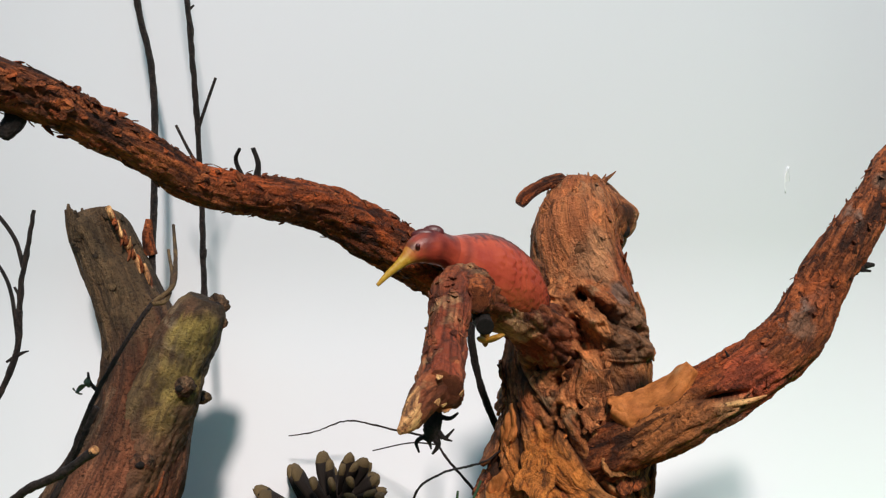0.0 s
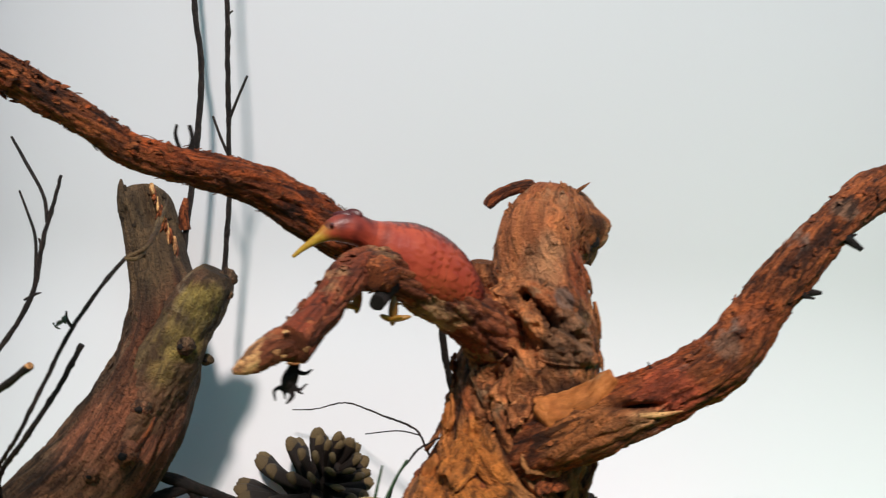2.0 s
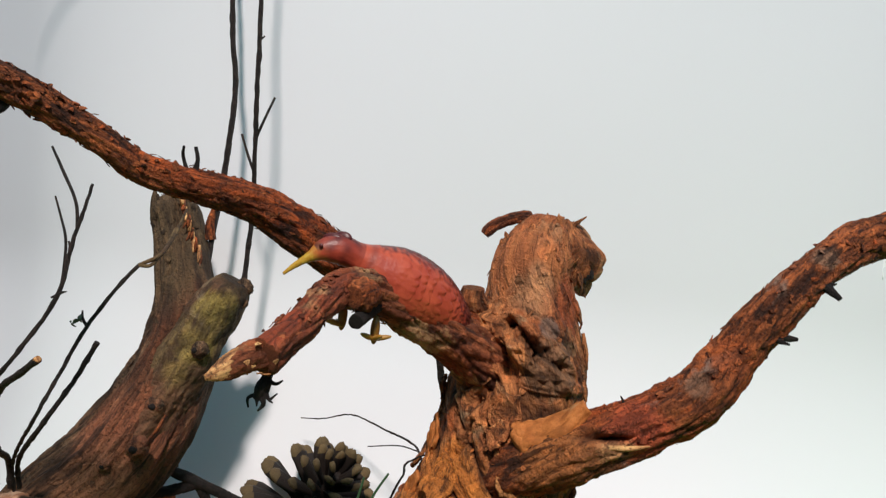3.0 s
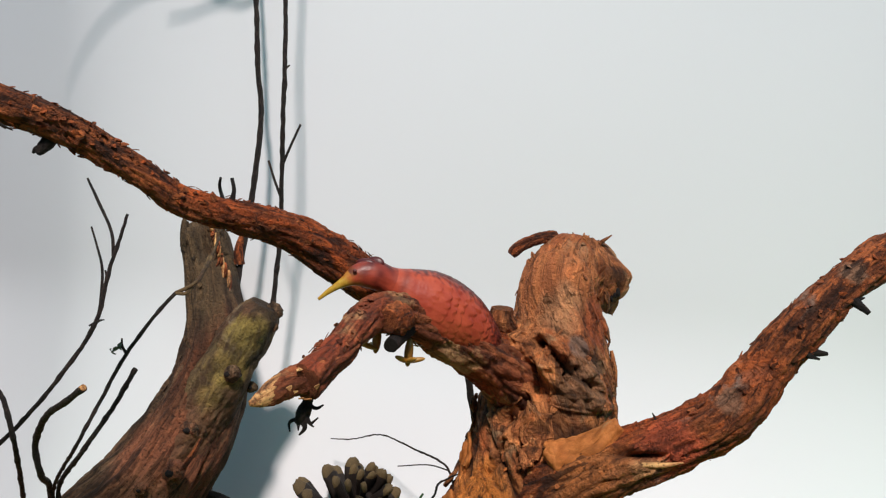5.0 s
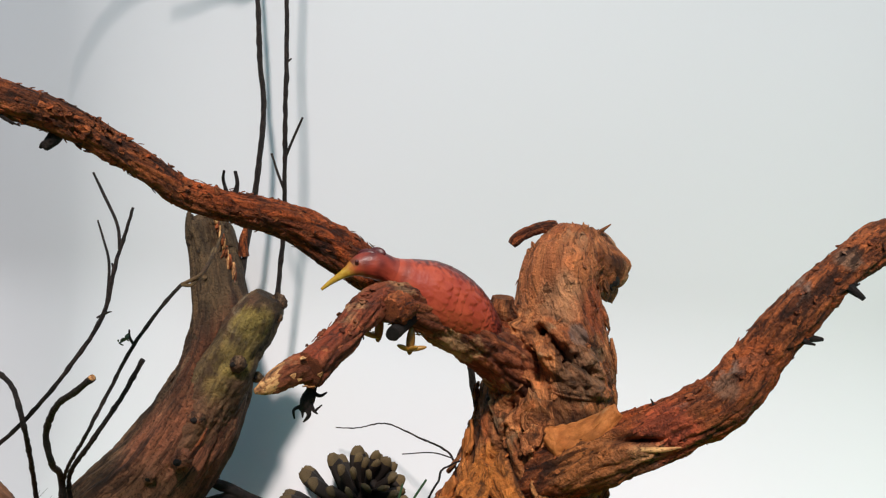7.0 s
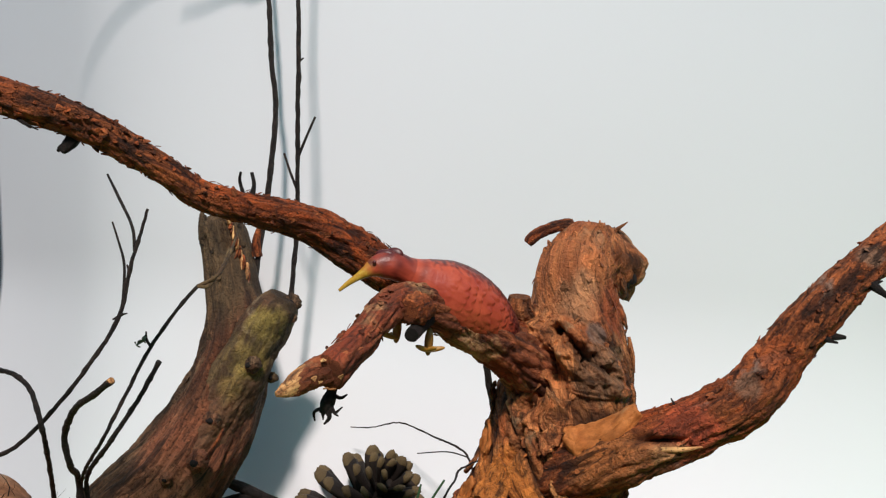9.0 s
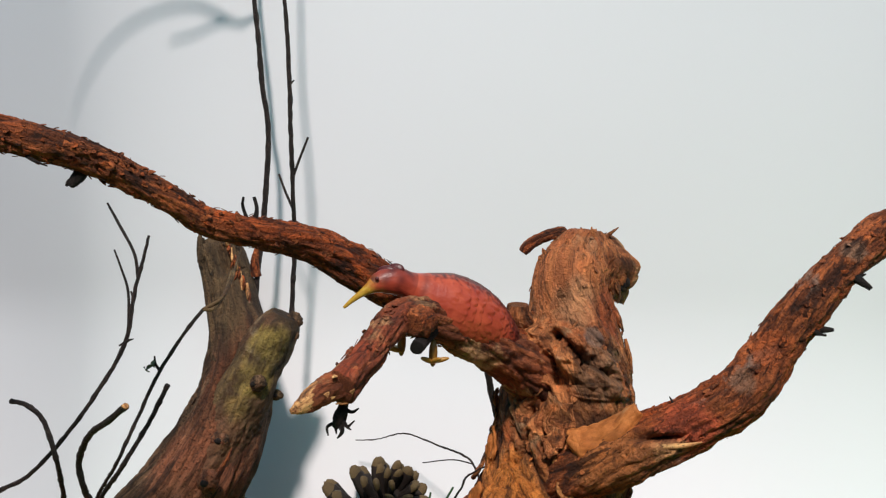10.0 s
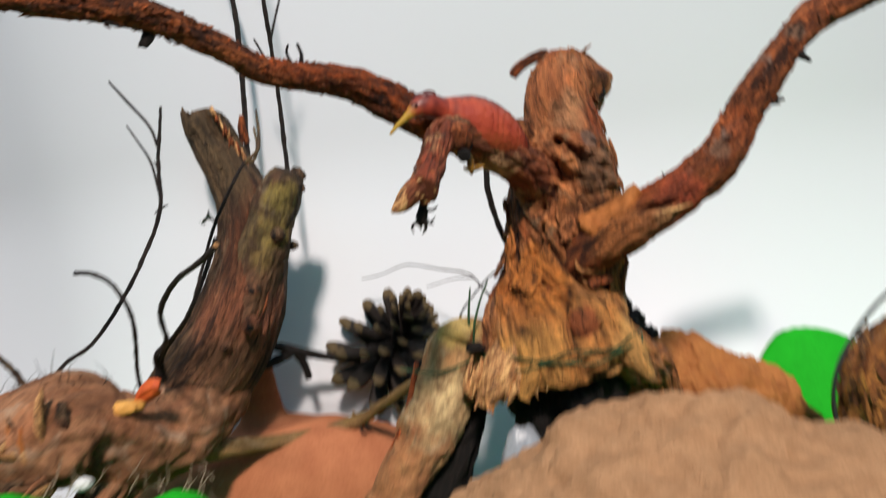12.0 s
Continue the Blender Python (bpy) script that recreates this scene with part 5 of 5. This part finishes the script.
leafy = twig("leafy_twig", "thin dark twig with one small withered leaf", [
    ("stem", [(-0.1608, 0.2520, 0.0292, 0.00075), (-0.1578, 0.2460, 0.0412, 0.00075), (-0.1175, 0.2115, 0.0718, 0.00075), (-0.1101, 0.2120, 0.0887, 0.00075), (-0.1023, 0.2125, 0.1061, 0.00075), (-0.0935, 0.2140, 0.1212, 0.00075), (-0.0864, 0.2167, 0.1323, 0.00075)], TWIG),
    ("shoot", [(-0.0864, 0.2167, 0.1323, 0.00075), (-0.0824, 0.2220, 0.1365, 0.00080), (-0.0846, 0.2320, 0.1445, 0.00070), (-0.0901, 0.2460, 0.1579, 0.00050)], NUB),
    ("shoot", [(-0.0864, 0.2167, 0.1323, 0.00075), (-0.0835, 0.2190, 0.1325, 0.00070), (-0.0837, 0.2260, 0.1385, 0.00060), (-0.0898, 0.2400, 0.1492, 0.00050)], NUB),
    ("spur", [(-0.1017, 0.2125, 0.1078, 0.0006), (-0.1035, 0.2120, 0.1103, 0.0005), (-0.1037, 0.2115, 0.1133, 0.0003)], TWIG)])
for k, (x, z, a, w) in enumerate(((-0.1047, 0.1093, 0.4, 0.0026), (-0.1039, 0.1118, 1.7, 0.0018), (-0.1059, 0.1070, -0.7, 0.0015))):
    sheet("leaf", lambda u, v: (x - 0.0030 * u * math.cos(a) + (v - 0.5) * w * math.sin(math.pi * (0.1 + 0.85 * u)) * math.sin(a), 0.2122 - 0.0012 * math.sin(3 * u) - 0.0010 * abs(v - 0.5), z - 0.0030 * u * math.sin(a) + (v - 0.5) * w * math.sin(math.pi * (0.1 + 0.85 * u)) * math.cos(a)), 10, 6, 0.00015, LEAF, leafy, "curled grey-green leaf")
twig("cut_twig", "straight dark twig cut off square", [("stem", [(-0.1601, 0.2540, 0.0301, 0.00105), (-0.1571, 0.2480, 0.0421, 0.00105), (-0.1296, 0.2285, 0.0652, 0.00105), (-0.1186, 0.2300, 0.0847, 0.00105), (-0.1112, 0.2305, 0.1002, 0.00105)], TWIG)])
wavy = twig("cut_twig", "thick crooked dark twig with a pale cut end", [("stem", [(-0.1612, 0.2500, 0.0310, 0.00120), (-0.1582, 0.2440, 0.0430, 0.00120), (-0.1295, 0.2080, 0.0595, 0.00120), (-0.1274, 0.2020, 0.0685, 0.00120), (-0.1239, 0.1980, 0.0747, 0.00120), (-0.1086, 0.1860, 0.0863, 0.00120), (-0.0918, 0.1760, 0.0937, 0.00120), (-0.0829, 0.1725, 0.0990, 0.00120)], TWIG)])
limb("cut_end", [(-0.0835, 0.1726, 0.0986, 0.0012), (-0.0826, 0.1724, 0.0993, 0.0011)], PALE, wavy, 12, 4, "pale cut end", lump=0.1, crack=0, fibre=0)
twig("bent_twig", "bent dark twig standing in the log", [("stem", [(-0.1680, 0.2440, 0.0247, 0.00100), (-0.1650, 0.2380, 0.0367, 0.00100), (-0.1440, 0.2060, 0.0733, 0.00100), (-0.1503, 0.2045, 0.0865, 0.00100), (-0.1588, 0.2040, 0.0915, 0.00100), (-0.1658, 0.2035, 0.0925, 0.00100)], TWIG)])
twig("short_twig", "short pale twig sticking up behind the log", [("stem", [(-0.226, 0.240, 0.028, 0.0016), (-0.242, 0.251, 0.040, 0.0017), (-0.2765, 0.268, 0.0565, 0.0014)], STUMP)])
twig("tall_twig", "tall dark brown twig standing beside the stump", [
    ("stem", [(-0.1335, 0.331, 0.120, 0.0017), (-0.1325, 0.330, 0.150, 0.0016), (-0.1300, 0.329, 0.180, 0.0016), (-0.1275, 0.326, 0.205, 0.0016), (-0.1270, 0.324, 0.235, 0.0015), (-0.1300, 0.320, 0.260, 0.0015), (-0.1320, 0.315, 0.290, 0.0014), (-0.136, 0.310, 0.330, 0.0012), (-0.138, 0.306, 0.380, 0.0010)], TWIG),
    ("spur", [(-0.1330, 0.330, 0.152, 0.0030), (-0.1335, 0.3285, 0.160, 0.0026), (-0.1325, 0.329, 0.168, 0.0018)], LIMB),
    ("shoot", [(-0.1360, 0.310, 0.330, 0.0011), (-0.145, 0.297, 0.337, 0.0012), (-0.175, 0.285, 0.360, 0.0012), (-0.226, 0.277, 0.376, 0.0012), (-0.265, 0.270, 0.386, 0.0012), (-0.300, 0.264, 0.392, 0.0010)], TWIG),
    ("shoot", [(-0.145, 0.297, 0.337, 0.0010), (-0.158, 0.291, 0.344, 0.0010), (-0.178, 0.288, 0.344, 0.0009), (-0.195, 0.286, 0.347, 0.0007)], TWIG)])
twig("tall_twig", "tall thin black twig with short side spurs", [
    ("stem", [(-0.1095, 0.331, 0.118, 0.0014), (-0.1090, 0.329, 0.140, 0.0014), (-0.1075, 0.326, 0.168, 0.0013), (-0.1040, 0.315, 0.195, 0.0012), (-0.1015, 0.305, 0.225, 0.0012), (-0.1010, 0.300, 0.250, 0.0012), (-0.1020, 0.297, 0.275, 0.0012), (-0.105, 0.294, 0.310, 0.0011), (-0.106, 0.290, 0.370, 0.0009)], TWIG),
    ("shoot", [(-0.1035, 0.312, 0.203, 0.0008), (-0.0985, 0.310, 0.214, 0.0007), (-0.0935, 0.309, 0.2255, 0.0006)], TWIG),
    ("shoot", [(-0.1050, 0.318, 0.188, 0.0008), (-0.1095, 0.317, 0.197, 0.0007), (-0.1140, 0.316, 0.2075, 0.0006)], TWIG),
    ("spur", [(-0.1010, 0.300, 0.252, 0.0007), (-0.0985, 0.300, 0.254, 0.0004)], TWIG),
    ("spur", [(-0.1085, 0.328, 0.150, 0.0016), (-0.1070, 0.3270, 0.153, 0.0008)], TWIG)])
twig("curled_twig", "hair-thin curved dry twig behind the cone", [
    ("stem", [(0.010, 0.335, 0.036, 0.0007), (-0.003, 0.343, 0.050, 0.0006), (-0.0100, 0.349, 0.0580, 0.0006), (-0.0300, 0.355, 0.0630, 0.0005), (-0.0520, 0.360, 0.0670, 0.0004), (-0.0680, 0.360, 0.0625, 0.00035), (-0.0810, 0.360, 0.0610, 0.0003)], TWIG),
    ("shoot", [(-0.0080, 0.347, 0.0565, 0.0004), (-0.0200, 0.353, 0.0565, 0.00035), (-0.0400, 0.360, 0.0520, 0.0003)], TWIG)])

twig("thin_twig", "hair-thin dry twig leaning on the trunk", [("stem", [(-0.0232, 0.3461, 0.0197, 0.00060), (-0.0192, 0.3481, 0.0337, 0.00060), (-0.0065, 0.3209, 0.0495, 0.00050), (0.0138, 0.2661, 0.0691, 0.00040), (0.0198, 0.2701, 0.0721, 0.00030)], TWIG)])

# ---- pine cone ----
def pine_cone(centre, axis, length, radius):
    cone = thing("pine_cone", "open brown pine cone with pale scale tips", "pine cone")
    z = Vector(axis).normalized()
    x = z.orthogonal().normalized()
    y = z.cross(x)
    base = Vector(centre) - z * length * 0.5
    limb("core", [(*(base), 0.006), (*(base + z * length * 0.5), 0.008), (*(base + z * length * 0.92), 0.003)], SCALE, cone, 20, 30, lump=0.2, crack=0.1, fibre=0.05, seed=9, big=0.006)
    me = []
    for kind in range(3):
        bm = bmesh.new()
        rows = []
        for i, (d, w, h, up) in enumerate(((0.15, 0.16, 0.05, 0.0), (0.45, 0.24, 0.06, 0.02), (0.74, 0.31, 0.06, 0.05), (0.92, 0.31, 0.085, 0.07), (1.03, 0.22, 0.085, 0.07), (1.09, 0.09, 0.04, 0.06))):
            ring = []
            for j in range(8):
                a = j / 8 * 2 * math.pi
                ring.append(bm.verts.new((d + 0.02 * math.sin(3 * a + kind), w * math.cos(a) * (1 + 0.12 * math.sin(2 * a + kind * 2)), up + h * math.sin(a))))
            rows.append(ring)
        for i in range(len(rows) - 1):
            for j in range(8):
                f = bm.faces.new((rows[i][j], rows[i][(j + 1) % 8], rows[i + 1][(j + 1) % 8], rows[i + 1][j]))
                f.material_index = 1 if i >= 3 else 0
        bm.faces.new(rows[0][::-1])
        f = bm.faces.new(rows[-1])
        f.material_index = 1
        bmesh.ops.recalc_face_normals(bm, faces=bm.faces[:])
        m = bpy.data.meshes.new("scale")
        bm.to_mesh(m)
        bm.free()
        m.materials.append(SCALE)
        m.materials.append(SCALE_TIP)
        m.shade_smooth()
        me.append(m)
    rng = random.Random(3)
    number = 62
    for k in range(number):
        f = k / (number - 1)
        a = k * 2.39996
        out = math.cos(a) * x + math.sin(a) * y
        lean = math.radians(-22 + 92 * f ** 1.2)
        way = out * math.cos(lean) + z * math.sin(lean)
        size = radius * (0.98 - 0.25 * f) * (0.92 if f < 0.08 else 1) * rng.uniform(0.93, 1.06)
        up = (z - way * (z @ way)).normalized()
        side = up.cross(way)
        m = Matrix((way, side, up)).transposed().to_4x4()
        ob = new("scale", me[k % 3])
        ob.parent = cone
        wide = 0.44 if f < 0.7 else 0.38
        ob.matrix_basis = Matrix.Translation(base + z * length * (0.06 + 0.72 * f)) @ m @ Matrix.Diagonal((size * (1 - 0.30 * f), size * wide, size * 0.60, 1))
    return cone


pine_cone((-0.0615, 0.353, 0.0235), (0.55, -0.45, 0.66), 0.0525, 0.0392)

# ---- the heap round the foot of the tree ----
single(boulder("cork_dome", (0.084, 0.180, -0.070), (0.112, 0.052, 0.0935), CORK, None, "", 0.09, 0.045, 0.016, 1.7, 7), "brown crumbly cork dome lying before the tree", "cork")
single(boulder("cork_block", (0.132, 0.385, -0.050), (0.064, 0.042, 0.047), RUST, None, "", 0.18, 0.045, 0.05, 6.2, 7, 0.30, 0.85, -0.35), "rust-orange crumbly cork block behind the tree", "cork")


def clay_pot():
    pot = thing("clay_jug", "smooth terracotta clay jug lying in the heap", "jug")
    c = [(-0.1495, 0.340, 0.0140, 0.0048), (-0.1495, 0.340, 0.0060, 0.0054), (-0.1495, 0.340, -0.0055, 0.0062), (-0.1490, 0.340, -0.0185, 0.0085), (-0.1480, 0.340, -0.0250, 0.0160), (-0.1470, 0.339, -0.0300, 0.0265), (-0.1460, 0.338, -0.0370, 0.0400), (-0.1450, 0.338, -0.0530, 0.0480), (-0.1450, 0.338, -0.0900, 0.0470)]
    limb("body", c, CLAY, pot, 90, 150, "", lump=0.03, crack=0, fibre=0.006, seed=3, big=0.05, squash=2.0)
    limb("rim", [(-0.1495, 0.340, 0.0148, 0.0046), (-0.1495, 0.340, 0.0134, 0.0057), (-0.1495, 0.340, 0.0114, 0.0054)], CLAY, pot, 60, 14, "worn rim", lump=0.04, crack=0, fibre=0.01, seed=4, big=0.02, squash=1.7)
    return pot


clay_pot()
limb_ob = limb("bark_slab", [(-0.028, 0.250, 0.030, 0.002), (-0.035, 0.246, 0.006, 0.0028), (-0.050, 0.240, -0.022, 0.0030), (-0.066, 0.235, -0.055, 0.003), (-0.076, 0.232, -0.083, 0.002)], LIMB, None, 24, 80, "", lump=0.2, crack=0.1, fibre=0.08, seed=66, squash=0.6, big=0.008)
single(limb_ob, "thin reddish strip of bark leaning on the root leg", "bark")
petal = sheet("orange_petal", lambda u, v: (-0.1590 + 0.0125 * u, 0.2265 - 0.0030 * math.sin(math.pi * v) + 0.001 * noise.noise(Vector((u * 4, v * 4, 1))), 0.0285 + 0.0045 * u + (v - 0.35) * 0.0105 * (0.25 + 0.75 * math.sin(math.pi * min(1, 0.12 + 0.75 * u)))), 24, 18, 0.0012, PETAL)
single(petal, "crumpled orange-red dried petal lying on the log", "petal")
single(boulder("wood_chip", (-0.1635, 0.2215, 0.0262), (0.0075, 0.0040, 0.0030), YELLOW, None, "", 0.3, 0.005, 0.1, 4.2, 4, 0.2, 0.8), "small yellow wood chip lying on the log", "chip")
single(boulder("pebble", (-0.157, 0.176, 0.0075), (0.0038, 0.0030, 0.0026), PEBBLE, None, "", 0.35, 0.006, 0.03, 5.2, 4), "small white pebble under the log", "pebble")
single(boulder("grey_stone", (0.0180, 0.236, -0.034), (0.0120, 0.010, 0.036), GREY, None, "", 0.22, 0.02, 0.03, 5.2, 4), "smooth grey stone wedged under the trunk", "stone")

# coconut shell piece with wire
husk = thing("coconut_husk", "dark brown fibrous coconut husk piece", "husk")
limb("shell", [(0.228, 0.330, 0.014, 0.010), (0.218, 0.326, 0.000, 0.021), (0.211, 0.322, -0.022, 0.0255), (0.210, 0.318, -0.045, 0.025), (0.213, 0.314, -0.072, 0.020)], HUSK, husk, 90, 120, lump=0.12, crack=0.16, fibre=0.06, seed=90, big=0.016, stretch=0.12)
flakes("fibre", [(0.219, 0.324, 0.004, 0.020), (0.210, 0.320, -0.020, 0.0265), (0.211, 0.316, -0.052, 0.024)], HUSK, husk, 140, (0.004, 0.014), 0.003, 41)
loop = thing("wire_loop", "thin black wire loop hooked on the husk", "wire")
twig_part("wire", [(0.232, 0.315, 0.050, 0.0011), (0.212, 0.312, 0.038, 0.0011), (0.192, 0.308, 0.020, 0.0011), (0.177, 0.303, -0.002, 0.0012), (0.173, 0.300, -0.022, 0.0012), (0.178, 0.297, -0.042, 0.0012), (0.190, 0.296, -0.055, 0.0012)], WIRE, loop, 10, 90, "", 0.02)

# green string tied round the trunk
string = thing("green_string", "green string tied loosely round the trunk foot", "string")
for k, (dz, dr) in enumerate(((0.0, 0.0), (0.0022, 0.0006), (-0.0020, 0.001))):
    pts = []
    for i in range(12):
        a = math.radians(185 + 172 * i / 11)
        pts.append((0.0385 + (0.0400 + dr) * math.cos(a), 0.2715 + (0.0400 + dr) * math.sin(a), 0.030 + dz + 0.006 * (i / 11 - 0.3) ** 2 + 0.0016 * math.sin(i * 2 + k * 1.7), 0.00045))
    twig_part("strand", pts, STRING, string, 8, 110, "", 0.15, k)
for k, line in enumerate(([(0.000, 0.250, 0.032, 0.0005), (0.002, 0.246, 0.046, 0.0006), (0.006, 0.248, 0.058, 0.0005), (0.010, 0.250, 0.066, 0.0004)], [(-0.001, 0.249, 0.032, 0.0006), (0.000, 0.245, 0.050, 0.0006), (0.002, 0.246, 0.064, 0.0004)],
                          [(0.000, 0.249, 0.030, 0.0006), (-0.016, 0.240, 0.027, 0.0006), (-0.034, 0.240, 0.030, 0.0005)])):
    twig_part("loose_end", line, STRING, string, 8, 50, "", 0.15, 5 + k)

# dry straw and root hairs on the log
rng = random.Random(21)


def straw(name, label, spots, number, high, mat):
    bm = bmesh.new()
    for _ in range(number):
        (x, y, z), (sx, sy) = rng.choice(spots)
        x, y = x + rng.uniform(-sx, sx), y + rng.uniform(-sy, sy)
        p = Vector((x, y, z))
        d = Vector((rng.uniform(-0.7, 0.7), rng.uniform(-0.6, 0.3), rng.uniform(0.3, 1.0))).normalized()
        ln, r = high * rng.uniform(0.4, 1.0), rng.uniform(0.00015, 0.00035)
        rings = []
        for i in range(5):
            ring = [bm.verts.new(p + Vector((math.cos(a) * r, math.sin(a) * r, 0)) * (1 - i * 0.18)) for a in (0, 2.1, 4.2)]
            rings.append(ring)
            d = (d + Vector((rng.uniform(-0.4, 0.4), rng.uniform(-0.4, 0.4), rng.uniform(-0.5, 0.2)))).normalized()
            p = p + d * ln / 4
        for i in range(4):
            for j in range(3):
                bm.faces.new((rings[i][j], rings[i][(j + 1) % 3], rings[i + 1][(j + 1) % 3], rings[i + 1][j]))
    return single(part(name, bm, mat, smooth=False), label, "straw", kind="stuff")


straw("root_hairs", "fine dark root hairs sprouting from the log", [((-0.172, 0.243, 0.022), (0.012, 0.006)), ((-0.186, 0.224, 0.034), (0.006, 0.006)), ((-0.205, 0.205, 0.036), (0.012, 0.01)), ((-0.172, 0.215, 0.040), (0.012, 0.006)), ((-0.190, 0.205, 0.043), (0.012, 0.006))], 80, 0.017, ROOT)
straw("dry_straw", "dry pale straw scattered under the log", [((-0.172, 0.176, 0.004), (0.016, 0.010)), ((-0.145, 0.182, 0.004), (0.018, 0.010)), ((-0.120, 0.190, -0.002), (0.015, 0.010))], 60, 0.014, STRAW)
